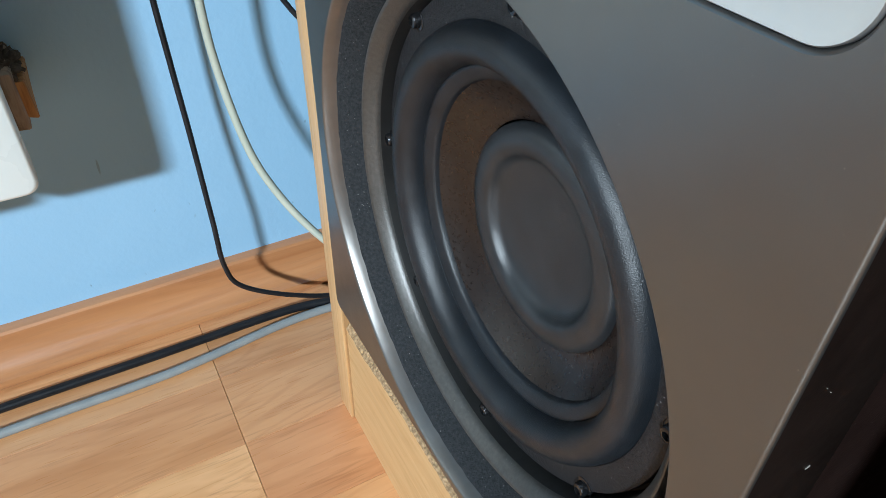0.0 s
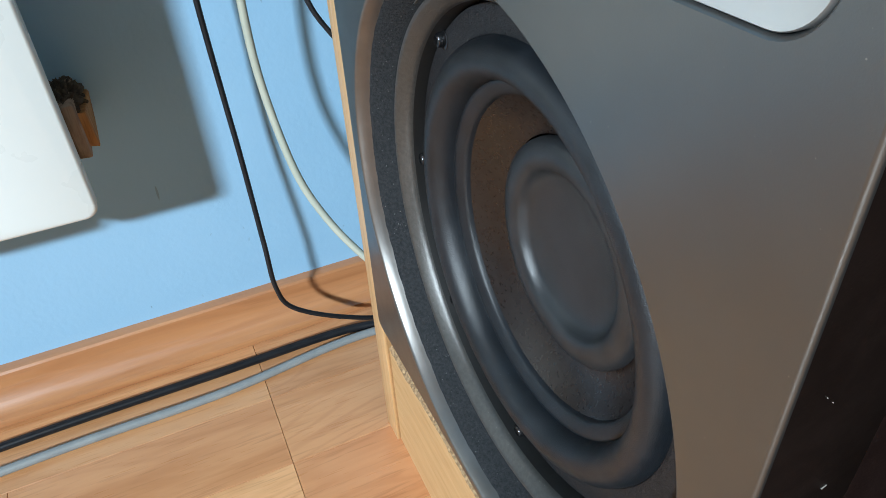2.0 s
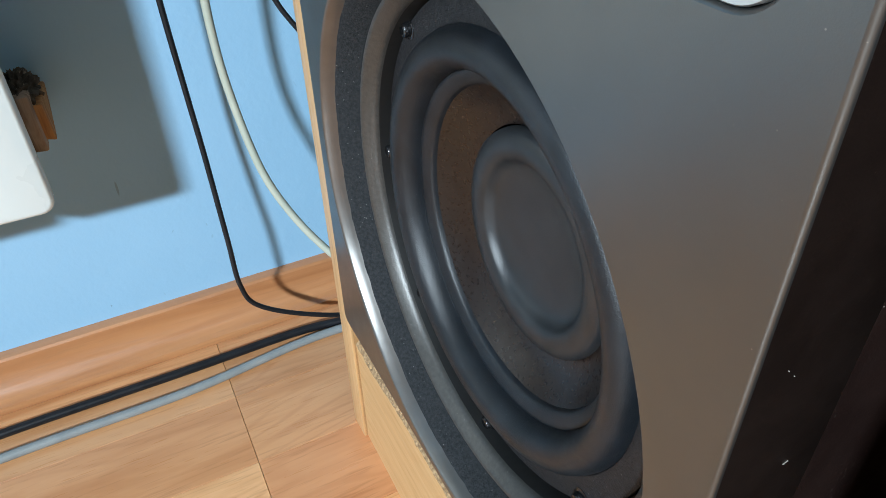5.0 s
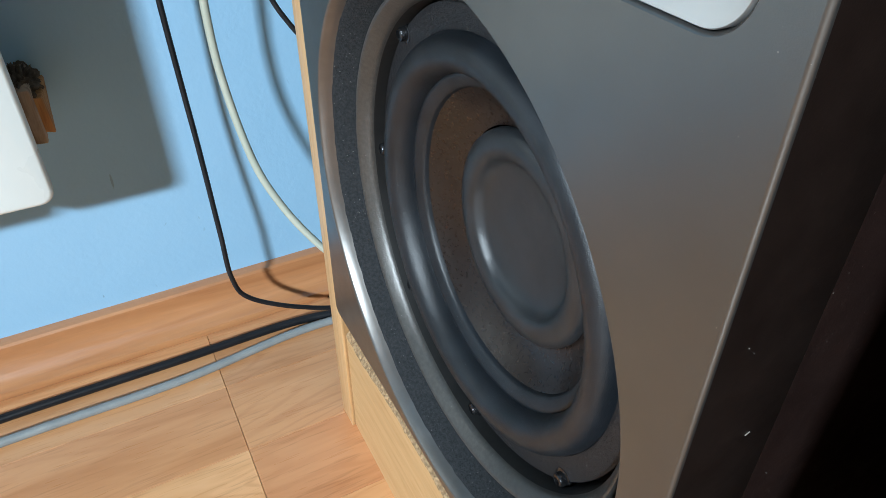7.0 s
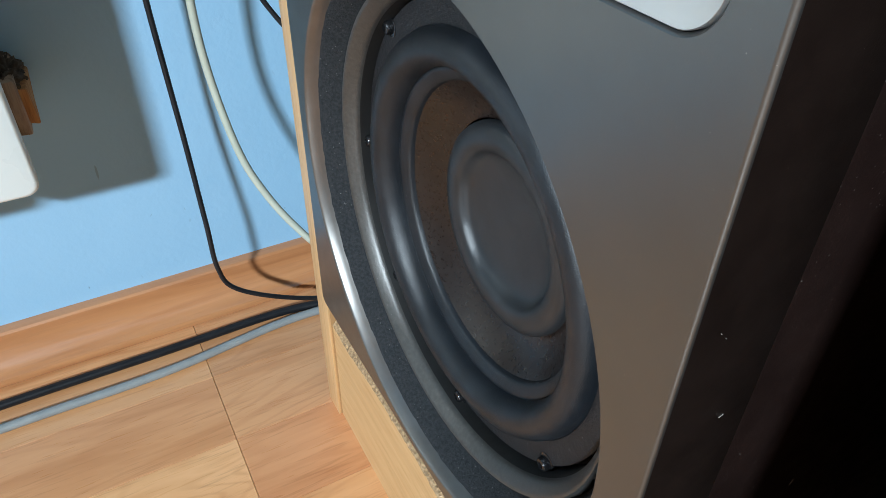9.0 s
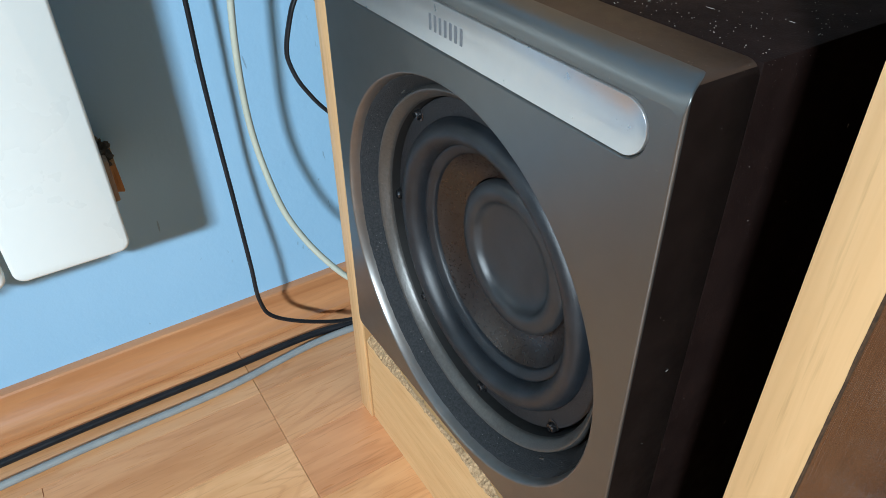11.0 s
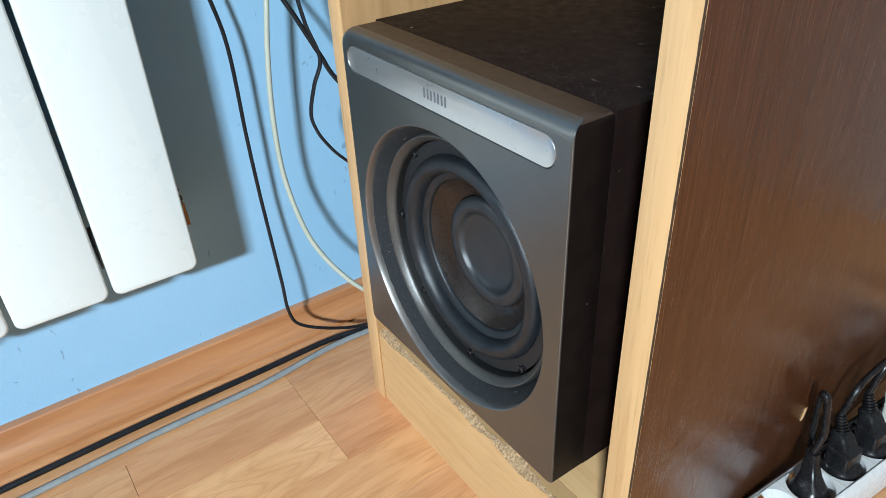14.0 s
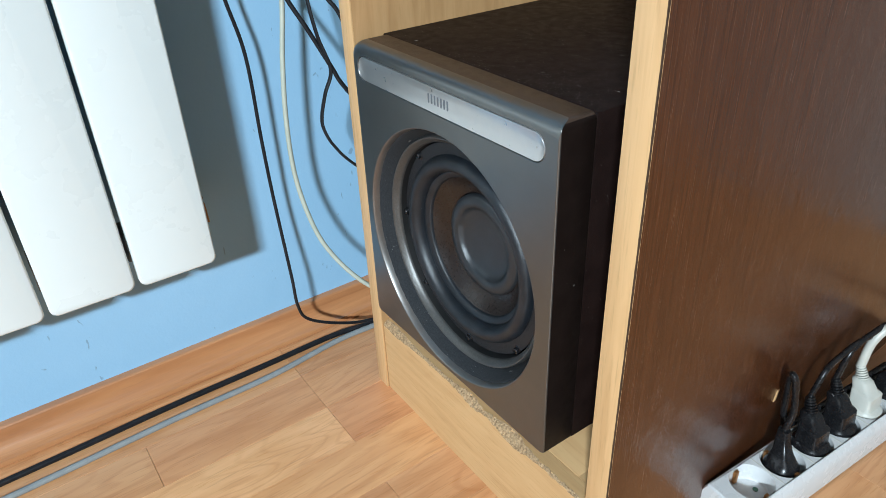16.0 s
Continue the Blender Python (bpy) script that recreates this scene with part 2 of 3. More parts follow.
def part(name, bm, material, parent, label="", angle=35.0):
    """One mesh under a thing or part; bm is in world metres."""
    off = world_at(parent)
    bmesh.ops.translate(bm, verts=bm.verts, vec=-off)
    ob = new(name, smooth_mesh(bm, name, material, angle))
    ob.parent = parent
    return tagged(ob, label)


def solo(name, bm, material, label, category, kind="", group="", angle=35.0):
    ob = new(name, smooth_mesh(bm, name, material, angle))
    return tagged(ob, label, category, group, kind)


def box(x0, x1, y0, y1, z0, z1, bevel=0.0, seg=2, bm=None):
    own = bmesh.new()
    bmesh.ops.create_cube(own, size=1)
    for v in own.verts:
        v.co = Vector(((x0 + x1) / 2 + v.co.x * (x1 - x0), (y0 + y1) / 2 + v.co.y * (y1 - y0), (z0 + z1) / 2 + v.co.z * (z1 - z0)))
    if bevel > 0:
        bmesh.ops.bevel(own, geom=own.edges[:], offset=bevel, segments=seg, profile=0.5, affect="EDGES")
    if bm is None:
        return own
    join(bm, own)
    return bm


def join(bm, other):
    me = bpy.data.meshes.new("joined")
    other.to_mesh(me)
    other.free()
    bm.from_mesh(me)
    bpy.data.meshes.remove(me)
    return bm


def rings(bm, loops, closed=True, cap_first=False, cap_last=False):
    """Quads between loops of equal count."""
    made = [[bm.verts.new(p) for p in loop] for loop in loops]
    n = len(made[0])
    for a, b in zip(made, made[1:]):
        for i in range(n if closed else n - 1):
            j = (i + 1) % n
            bm.faces.new((a[i], a[j], b[j], b[i]))
    if cap_first:
        bm.faces.new(made[0][::-1])
    if cap_last:
        bm.faces.new(made[-1])
    return made


def lathe(profile, cx, cz, seg=112, bm=None, warp=None):
    """Turn (radius, y) points about the axis through (cx, cz) along y."""
    bm = bm or bmesh.new()
    loops = []
    for r, y in profile:
        loops.append([Vector((cx + r * math.cos(a), y + (warp(r, a) if warp else 0.0), cz + r * math.sin(a)))
                      for a in (2 * math.pi * i / seg for i in range(seg))])
    rings(bm, loops)
    bmesh.ops.remove_doubles(bm, verts=bm.verts, dist=1e-6)
    bmesh.ops.recalc_face_normals(bm, faces=bm.faces)
    return bm


def arc(r0, y0, r1, y1, bulge, n=8):
    """Points of a bowed line in (radius, y); bulge is how far it stands out towards -y."""
    out = []
    for i in range(n + 1):
        t = i / n
        out.append((r0 + (r1 - r0) * (1 - math.cos(math.pi * t)) / 2, y0 + (y1 - y0) * t - bulge * math.sin(math.pi * t)))
    return out


def tube(points, radius, material, name, label="", category="cable", parent=None, group="", steps=10, flat=1.0):
    """A round cable through the points (Catmull-Rom), as a mesh."""
    pts = [Vector(p) for p in points]
    pts = [2 * pts[0] - pts[1]] + pts + [2 * pts[-1] - pts[-2]]
    line = []
    for a, b, c, d in zip(pts, pts[1:], pts[2:], pts[3:]):
        for i in range(steps):
            t = i / steps
            line.append(0.5 * ((2 * b) + (c - a) * t + (2 * a - 5 * b + 4 * c - d) * t * t + (3 * b - a - 3 * c + d) * t ** 3))
    line.append(pts[-2])
    bm = bmesh.new()
    loops, up = [], Vector((0.31, 0.22, 0.92)).normalized()
    for i, p in enumerate(line):
        way = (line[min(i + 1, len(line) - 1)] - line[max(i - 1, 0)]).normalized()
        side = way.cross(up)
        if side.length < 1e-3:
            side = way.cross(Vector((1, 0, 0)))
        side.normalize()
        up = side.cross(way).normalized()
        loops.append([p + radius * (math.cos(a) * side + flat * math.sin(a) * up) for a in (2 * math.pi * k / 12 for k in range(12))])
    rings(bm, loops, True, True, True)
    bmesh.ops.recalc_face_normals(bm, faces=bm.faces)
    if parent is not None:
        return part(name, bm, material, parent, label, 60)
    return solo(name, bm, material, label, category, "", group, 60)


def pill(x0, x1, z0, z1, y, n=10, radius=None):
    """A loop round a bar with round ends, in the plane y."""
    r = radius or (z1 - z0) / 2
    out = []
    for cx, cz, a0 in ((x1 - r, z1 - r, 0), (x0 + r, z1 - r, 90), (x0 + r, z0 + r, 180), (x1 - r, z0 + r, 270)):
        for i in range(n + 1):
            a = radians(a0 + 90 * i / n)
            p = Vector((cx + r * math.cos(a), y, cz + r * math.sin(a)))
            if not out or (p - out[-1]).length > 1e-6:
                out.append(p)
    if (out[0] - out[-1]).length < 1e-6:
        out.pop()
    return out


# ---- the room ----
WALL_X, BACK_Y, FAR_X, FAR_Y, TOP = -0.1655, 0.78, 4.1, -4.2, 2.45
solo("wall_west", box(WALL_X - 0.12, WALL_X, FAR_Y, BACK_Y, 0, TOP), M_WALL, "light blue painted wall with small chips and scuffs", "wall", "structure")
solo("wall_north", box(WALL_X - 0.12, FAR_X, BACK_Y, BACK_Y + 0.12, 0, TOP), M_ROOM, "plain painted wall behind the cabinet", "wall", "structure")
solo("wall_east", box(FAR_X, FAR_X + 0.12, FAR_Y, BACK_Y, 0, TOP), M_ROOM, "plain pale painted wall across the room", "wall", "structure")
solo("wall_south", box(WALL_X - 0.12, FAR_X + 0.12, FAR_Y - 0.12, FAR_Y, 0, TOP), M_ROOM, "plain pale painted wall behind the viewer", "wall", "structure")
solo("ceiling", box(WALL_X - 0.12, FAR_X + 0.12, FAR_Y - 0.12, BACK_Y + 0.12, TOP, TOP + 0.1), M_CEIL, "plain white ceiling", "ceiling", "structure")

# Skirting: a hollow-faced profile along the wall
prof = [(0.0, 0.0010), (0.0250, 0.0010), (0.0258, 0.0018), (0.0261, 0.0035), (0.0259, 0.0062), (0.0252, 0.0080)]
prof += [(0.0248 - 0.0152 * math.sin(math.pi / 2 * t), 0.0086 + 0.0230 * (1 - math.cos(math.pi / 2 * t)) ** 0.9) for t in (0.1, 0.2, 0.3, 0.4, 0.5, 0.6, 0.7, 0.8, 0.9, 1.0)]
prof += [(0.0094, 0.0335), (0.0090, 0.0358), (0.0076, 0.0374), (0.0050, 0.0381), (0.0, 0.0384)]
bm = bmesh.new()
rings(bm, [[Vector((WALL_X + dx, y, z)) for dx, z in prof] for y in (FAR_Y, -1.6, -0.8, -0.4, 0.0, 0.4, BACK_Y)], False)
bmesh.ops.recalc_face_normals(bm, faces=bm.faces)
solo("baseboard", bm, M_SKIRT, "reddish brown wood-look skirting board along the blue wall", "baseboard", "structure", "", 25)

# Radiator: flat front plates on cores, seen from below its middle
RAD_X, RAD_Y, RAD_Z, RAD_TOP, PITCH = -0.0845, -0.1312, 0.1830, 0.765, 0.080
radiator = thing("radiator", (WALL_X + 0.04, RAD_Y, RAD_Z), "white enamelled sectional radiator hanging on the blue wall", "radiator")
for k in range(10):
    y1 = RAD_Y - k * PITCH
    y0 = y1 - 0.0755
    bm = bmesh.new()
    outer = [(q.x, q.z) for q in pill(y0, y1, RAD_Z, RAD_TOP, 0, 6, 0.0075)]
    cy, cz = (y0 + y1) / 2, (RAD_Z + RAD_TOP) / 2

    def plate(x, inset):
        return [Vector((x, cy + (a - cy) * (1 - inset / 0.0377), cz + (b - cz) * (1 - inset / 0.2875))) for a, b in outer]

    rings(bm, [plate(RAD_X - 0.010, 0.0), plate(RAD_X - 0.0022, 0.0), plate(RAD_X - 0.0007, 0.0006), plate(RAD_X, 0.0022)], True, True, True)
    bmesh.ops.recalc_face_normals(bm, faces=bm.faces)
    section = part("section", bm, M_RAD, radiator, "", 50)
    part("core", box(WALL_X + 0.030, RAD_X - 0.010, cy - 0.011, cy + 0.011, RAD_Z + 0.012, RAD_TOP - 0.012, 0.003), M_RAD, section, "white core column behind the plate")
    for zc in (RAD_Z + 0.038, RAD_TOP - 0.038):
        bm = bmesh.new()
        rings(bm, [[Vector((-0.112 + 0.020 * math.cos(a), y, zc + 0.020 * math.sin(a))) for a in (math.pi * i / 10 for i in range(20))]
                   for y in (y1 - (0.012 if k == 0 else 0.0018), y0 - 0.0010)], True, True, True)
        bmesh.ops.recalc_face_normals(bm, faces=bm.faces)
        part("hub", bm, M_RADCORE, section, "grey joining hub between sections")

# Wooden wedge with a wad of dust behind the radiator's end
block = thing("wooden_wedge", (-0.12, -0.118, 0.20), "weathered split wooden wedge behind the radiator end", "wood block")
bm = box(-0.158, -0.112, -0.1395, -0.1262, 0.208, 0.241, 0.0018, 2)
for v in bm.verts:
    v.co += 0.003 * Vector(noise.noise_vector(v.co * 60))
part("body", bm, M_BLOCK, block)
bm = box(-0.156, -0.118, -0.1278, -0.1205, 0.211, 0.233, 0.0015, 2)
for v in bm.verts:
    v.co += 0.003 * Vector(noise.noise_vector(v.co * 80 + Vector((5, 1, 2))))
part("splinter", bm, M_SPLINT, block, "broken orange wood splinter")
bm = bmesh.new()
bmesh.ops.create_icosphere(bm, subdivisions=5, radius=1)
for v in bm.verts:
    n = v.co.copy()
    v.co = Vector((-0.137 + 0.0215 * n.x, -0.1315 + 0.0090 * n.y, 0.2350 + 0.0095 * n.z)) + n * (0.006 * noise.noise(n * 4) + 0.0025 * noise.noise(n * 15) + 0.0015 * noise.noise(n * 40))
part("dust_wad", bm, M_FUZZ, block, "dark clump of dust and cobweb", 180)

# ---- cabinet ----
SHELF = 0.0950
cabinet = thing("desk_cabinet", (0.15, 0.003, 0), "beech-look desk cabinet with a dark brown outer side and chipped plinth", "cabinet")
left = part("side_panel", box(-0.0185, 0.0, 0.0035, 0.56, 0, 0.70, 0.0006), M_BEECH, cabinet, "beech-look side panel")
part("edge_band", box(-0.0187, 0.0002, 0.0025, 0.0042, 0, 0.70, 0.0004), M_EDGE, left, "pale beech edge band")


def toed(bm):
    """The brown side stands slightly out of square: its back is nearer the blue wall."""
    for v in bm.verts:
        v.co.x -= 0.046 * max(0.0, v.co.y)
    return bm


right = part("side_panel", toed(box(0.308, 0.3275, 0.0012, 0.60, 0, 0.70, 0.0005)), M_BROWN, cabinet, "dark brown wood-grain side panel with a wavy gloss")
part("edge_band", box(0.3076, 0.3273, -0.0006, 0.0020, 0, 0.70, 0.0004), M_EDGE, right, "pale beech edge band")
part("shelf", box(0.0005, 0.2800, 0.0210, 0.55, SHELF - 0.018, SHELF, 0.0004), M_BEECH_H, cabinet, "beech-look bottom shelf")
bm = box(0.2795, 0.3070, 0.0210, 0.55, SHELF - 0.0185, SHELF - 0.0004)
for v in bm.verts:
    if v.co.x > 0.29:
        v.co.x -= 0.046 * v.co.y
part("shelf_edge", bm, M_BEECH_H, cabinet, "beech-look shelf along the brown side")
part("back_panel", box(0.0005, 0.2780, 0.552, 0.556, 0, 0.70), M_BROWN, cabinet, "brown back panel")


# Chipped arris of the plinth: an uneven band of raw chipboard
def chip_width(x):
    w = 0.0042 * math.exp(-((x - 0.022) / 0.03) ** 2) + 0.0042 * math.exp(-((x - 0.155) / 0.016) ** 2)
    w += 0.0060 * math.exp(-((x - 0.215) / 0.022) ** 2) + 0.0017
    w += 0.0016 * noise.noise(Vector((x * 130, 0, 0))) + 0.0010 * noise.noise(Vector((x * 420, 3, 0)))
    return max(0.0009, 1.25 * w)


bm, chip = bmesh.new(), bmesh.new()
board, loops = [], []
for i in range(341):
    x = 0.0005 + 0.307 * i / 340
    w, d = chip_width(x), 0.8 * chip_width(x + 0.007) + 0.0006
    zt = SHELF - 0.0006
    board.append([Vector((x, y, z)) for y, z in ((0.0205, 0), (0.0050, 0), (0.0050, zt - w), (0.0050 + d, zt), (0.0205, zt))])
    row = []
    for j in range(7):
        t = j / 6
        p = Vector((x, 0.0049 + (d + 0.0001) * t, zt - w * (1 - t) + 0.0001))
        p += Vector((0, -0.6, 0.6)) * (0.0004 * math.sin(math.pi * t) + 0.0009 * noise.noise(Vector((x * 600, j * 1.7, 0))) * (0.4 + math.sin(math.pi * t)) * min(1, w / 0.003))
        row.append(p)
    loops.append(row)
rings(bm, board, True, True, True)
bmesh.ops.recalc_face_normals(bm, faces=bm.faces)
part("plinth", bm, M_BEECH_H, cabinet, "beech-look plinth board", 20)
bm = chip
rings(bm, loops, False)
bmesh.ops.recalc_face_normals(bm, faces=bm.faces)
part("chipped_edge", bm, M_CHIP, cabinet, "raw chipboard showing along a broken edge", 20)

# ---- subwoofer ----
BX0, BX1, BZ0, BZ1, BY = 0.0010, 0.2592, 0.1146, 0.3990, 0.032
CX, CZ, DX = 0.1280, 0.2355, 0.1260
sub = thing("subwoofer", ((BX0 + BX1) / 2, 0.15, SHELF), "graphite grey subwoofer with a round black driver on the cabinet shelf", "loudspeaker")


def outline(inset, y, n=8):
    """Rounded outline of the front, drawn in by inset (left, right, bottom, top)."""
    l, r, b, t = inset
    x0, x1, z0, z1 = BX0 + l, BX1 - r, BZ0 + b, BZ1 - t
    out = []
    for cx, cz, sx, sz, a0, rad in ((x1, z1, -1, -1, 0, 0.0058), (x0, z1, 1, -1, 90, 0.0090), (x0, z0, 1, 1, 180, 0.0050), (x1, z0, -1, 1, 270, 0.0040)):
        for i in range(n + 1):
            a = radians(a0 + 90 * i / n)
            deep = y * (1 + 1.7 * max(0.0, math.sin(a)) ** 2) if y < 0.01 else y
            if y < 0.01:
                deep *= 1 - 0.65 * max(0.0, math.cos(a)) ** 2
            out.append(Vector((cx + sx * rad + rad * math.cos(a), deep, cz + sz * rad + rad * math.sin(a))))
    return out


def rounding(t):
    """Inset and depth along the front's rounded edges, t from 0 (front) to 1 (side)."""
    a = t * math.pi / 2
    s, c = 1 - math.sin(a), 1 - math.cos(a)
    return tuple(r * s for r in (0.0026, 0.0011, 0.0016, 0.0090)), 0.0044 * c


bm = bmesh.new()
SX0, SX1, SZ0, SZ1 = 0.0090, 0.2475, 0.3660, 0.3888
ins, _ = rounding(0)
face_loops = [outline(ins, 0.0),
              [Vector((CX + 0.1163 * math.cos(a), 0, CZ + 0.1163 * math.sin(a))) for a in (2 * math.pi * i / 144 for i in range(144))],
              pill(SX0, SX1, SZ0 , SZ1, 0.0, 12)]
edges = []
for loop in face_loops:
    vs = [bm.verts.new(p) for p in loop]
    edges += [bm.edges.new((vs[i], vs[(i + 1) % len(vs)])) for i in range(len(vs))]
bmesh.ops.triangle_fill(bm, edges=edges, use_beauty=True, use_dissolve=False, normal=(0, -1, 0))
loops = []
for i in range(9):
    ins, y = rounding(i / 8)
    loops.append(outline(ins, y))
rings(bm, loops)
# groove round the silver strip
rings(bm, [pill(SX0, SX1, SZ0, SZ1, 0.0, 12), pill(SX0 + 0.0006, SX1 - 0.0006, SZ0 + 0.0006, SZ1 - 0.0006, 0.0006, 12),
           pill(SX0 + 0.0010, SX1 - 0.0010, SZ0 + 0.0010, SZ1 - 0.0010, 0.0040, 12)], True, False, True)
bmesh.ops.recalc_face_normals(bm, faces=bm.faces)
bezel = part("bezel", bm, M_BEZEL, sub, "graphite metallic front frame", 40)
# top and sides take colours with reflection and shade painted in
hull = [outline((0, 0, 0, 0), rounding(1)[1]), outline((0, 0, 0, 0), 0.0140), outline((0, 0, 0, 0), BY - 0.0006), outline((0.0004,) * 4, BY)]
for name, run, material, label in (("bezel_top", list(range(4, 14)), M_TOP_REFLECT, "dusty top of the front frame, brown reflection painted into its colour"),
                                   ("bezel_side", list(range(13, 36)) + list(range(0, 5)), M_SIDE_SHADE, "dusty side of the front frame, shade painted into its colour")):
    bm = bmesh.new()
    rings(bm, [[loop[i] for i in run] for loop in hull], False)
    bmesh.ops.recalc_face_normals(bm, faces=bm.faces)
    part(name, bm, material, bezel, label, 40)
lip = part("rim", lathe([(0.1163, 0.0), (0.1158, 0.0003), (0.1152, 0.0010), (0.1142, 0.0050), (0.1137, 0.0068)], CX, CZ, 144), M_RIM, bezel, "satin metallic inner rim", 60)

# silver strip, slightly hollow
bm = bmesh.new()
g = 0.0011
rings(bm, [pill(SX0 + g, SX1 - g, SZ0 + g, SZ1 - g, 0.0035, 12), pill(SX0 + g, SX1 - g, SZ0 + g, SZ1 - g, 0.0006, 12),
           pill(SX0 + g + 0.0003, SX1 - g - 0.0003, SZ0 + g + 0.0003, SZ1 - g - 0.0003, 0.0002, 12),
           pill(SX0 + g + 0.0012, SX1 - g - 0.0012, SZ0 + g + 0.0012, SZ1 - g - 0.0012, 0.0004, 12),
           pill(SX0 + g + 0.0040, SX1 - g - 0.0040, SZ0 + g + 0.0040, SZ1 - g - 0.0040, 0.0011, 12),
           pill(SX0 + g + 0.0075, SX1 - g - 0.0075, SZ0 + g + 0.0075, SZ1 - g - 0.0075, 0.0014, 12)], True, False, True)
bmesh.ops.recalc_face_normals(bm, faces=bm.faces)
strip = part("trim_strip", bm, M_STRIP, sub, "satin silver trim strip", 50)
# the maker's mark as seven plain upright bars
bm = bmesh.new()
for k in range(7):
    x = 0.1140 + k * 0.0041
    box(x + 0.0004, x + 0.0022, 0.00115, 0.00145, 0.3734, 0.3808, 0, 2, bm)
part("logo_bars", bm, M_LOGO, strip, "small dark printed bars")

# box behind the bezel
bm = box(BX0 + 0.0003, BX1 - 0.0004, BY + 0.0004, 0.345, BZ0 + 0.0008, BZ1 - 0.0004, 0.0009, 2)
bmesh.ops.delete(bm, geom=[f for f in bm.faces if f.calc_area() > 0.02 and f.calc_center_median().y < BY + 0.001], context="FACES")
rim_v = [bm.verts.new((CX + 0.1166 * math.cos(a), BY + 0.0013, CZ + 0.1166 * math.sin(a))) for a in (2 * math.pi * i / 72 for i in range(72))]
edges = [e for e in bm.edges if e.is_boundary] + [bm.edges.new((rim_v[i], rim_v[(i + 1) % 72])) for i in range(72)]
bmesh.ops.triangle_fill(bm, edges=edges, use_beauty=True, use_dissolve=False, normal=(0, -1, 0))
part("body", bm, M_VINYL, sub, "black ash vinyl box with dust")
for x in (0.03, 0.228):
    for y in (0.045, 0.315):
        bm = bmesh.new()
        rings(bm, [[Vector((x + r * math.cos(a), y + r * math.sin(a), z)) for a in (2 * math.pi * i / 20 for i in range(20))]
                   for r, z in ((0.012, SHELF), (0.014, SHELF + 0.003), (0.015, BZ0 + 0.001))], True, True, True)
        bmesh.ops.recalc_face_normals(bm, faces=bm.faces)
        part("foot", bm, M_RUBBER, sub, "black rubber foot")

# pale dust flecks and lint lying on the box top and stuck to its side
bm, fleck_rng = bmesh.new(), random.Random(21)
for k in range(800):
    x, y = fleck_rng.uniform(0.02, 0.255), 0.034 + 0.28 * fleck_rng.random() ** 1.6
    if fleck_rng.random() > 0.25 + 0.75 * (x / 0.255):
        continue
    a, l, w = fleck_rng.uniform(0, 3.14), fleck_rng.uniform(0.00012, 0.00026), fleck_rng.uniform(0.00007, 0.00012)
    if k % 29 == 0:
        l, w = fleck_rng.uniform(0.0008, 0.0016), 0.00006
    d, n = Vector((math.cos(a), math.sin(a), 0)) * l, Vector((-math.sin(a), math.cos(a), 0)) * w
    p = Vector((x, y, BZ1 - 0.0004))
    rings(bm, [[p - d - n, p + d - n, p + d + n, p - d + n], [q + Vector((0, 0, 0.0002)) for q in (p - d * 0.8 - n, p + d * 0.8 - n, p + d * 0.8 + n, p - d * 0.8 + n)]], True, False, True)
tagged(part("dust_flecks", bm, M_DUST, sub, "", 20), "pale dust flecks and lint", kind="stuff")
bm = bmesh.new()
for k in range(45):
    y, z = fleck_rng.uniform(0.006, 0.20), fleck_rng.uniform(0.13, 0.39)
    a, l, w = fleck_rng.uniform(0, 3.14), fleck_rng.uniform(0.00010, 0.00020), fleck_rng.uniform(0.00006, 0.00010)
    if k % 12 == 0:
        l, w = fleck_rng.uniform(0.0007, 0.0014), 0.00006
    d, n = Vector((0, math.cos(a), math.sin(a))) * l, Vector((0, -math.sin(a), math.cos(a))) * w
    p = Vector((BX1 - (0.0004 if y > BY else 0.0), y, z))
    rings(bm, [[p - d - n, p + d - n, p + d + n, p - d + n], [q + Vector((0.0002, 0, 0)) for q in (p - d * 0.8 - n, p + d * 0.8 - n, p + d * 0.8 + n, p - d * 0.8 + n)]], True, False, True)
tagged(part("lint", bm, M_DUST, sub, "", 20), "bits of pale lint on the dark side", kind="stuff")

# driver
FY = 0.0275
part("foam_ring", lathe([(0.1143, 0.0060), (0.1132, 0.0068), (0.1118, 0.0088), (0.1098, 0.0120), (0.1075, 0.0165), (0.1056, 0.0205), (0.1046, 0.0228), (0.1030, 0.0235)], CX, CZ, 144,
     warp=lambda r, a: 0.00045 * noise.noise(Vector((math.cos(a) * 40, math.sin(a) * 40, r * 900)))), M_FOAM, bezel, "dusty dark grey foam lining", 60)
part("trim_ring", lathe([(0.1062, 0.0228), (0.1055, 0.0176), (0.1050, 0.0158), (0.1043, 0.0150), (0.1035, 0.0152), (0.1028, 0.0158), (0.1002, 0.0188), (0.0994, 0.0199), (0.0989, 0.0212), (0.0988, 0.0222)],
     CX - 0.001, CZ, 160), M_RING, bezel, "grey plastic trim ring", 60)
# sheet closing the recess, its near-black colour stands in for deep shade
part("gap_shade_sheet", lathe([(0.0989, 0.0218), (0.0986, 0.0232), (0.0985, 0.0350), (0.0940, 0.0352)], CX - 0.001, CZ, 144), M_GAP_SHADE, bezel, "near-black sheet painted as shade in the gap inside the trim ring", 60)
driver = part("driver_flange", lathe([(0.0976, 0.0345), (0.0974, FY + 0.0008), (0.0969, FY), (0.0868, FY), (0.0861, FY + 0.0006), (0.0856, FY + 0.003)], DX, CZ, 144),
              M_FLANGE, sub, "black textured driver flange with eight screws", 30)
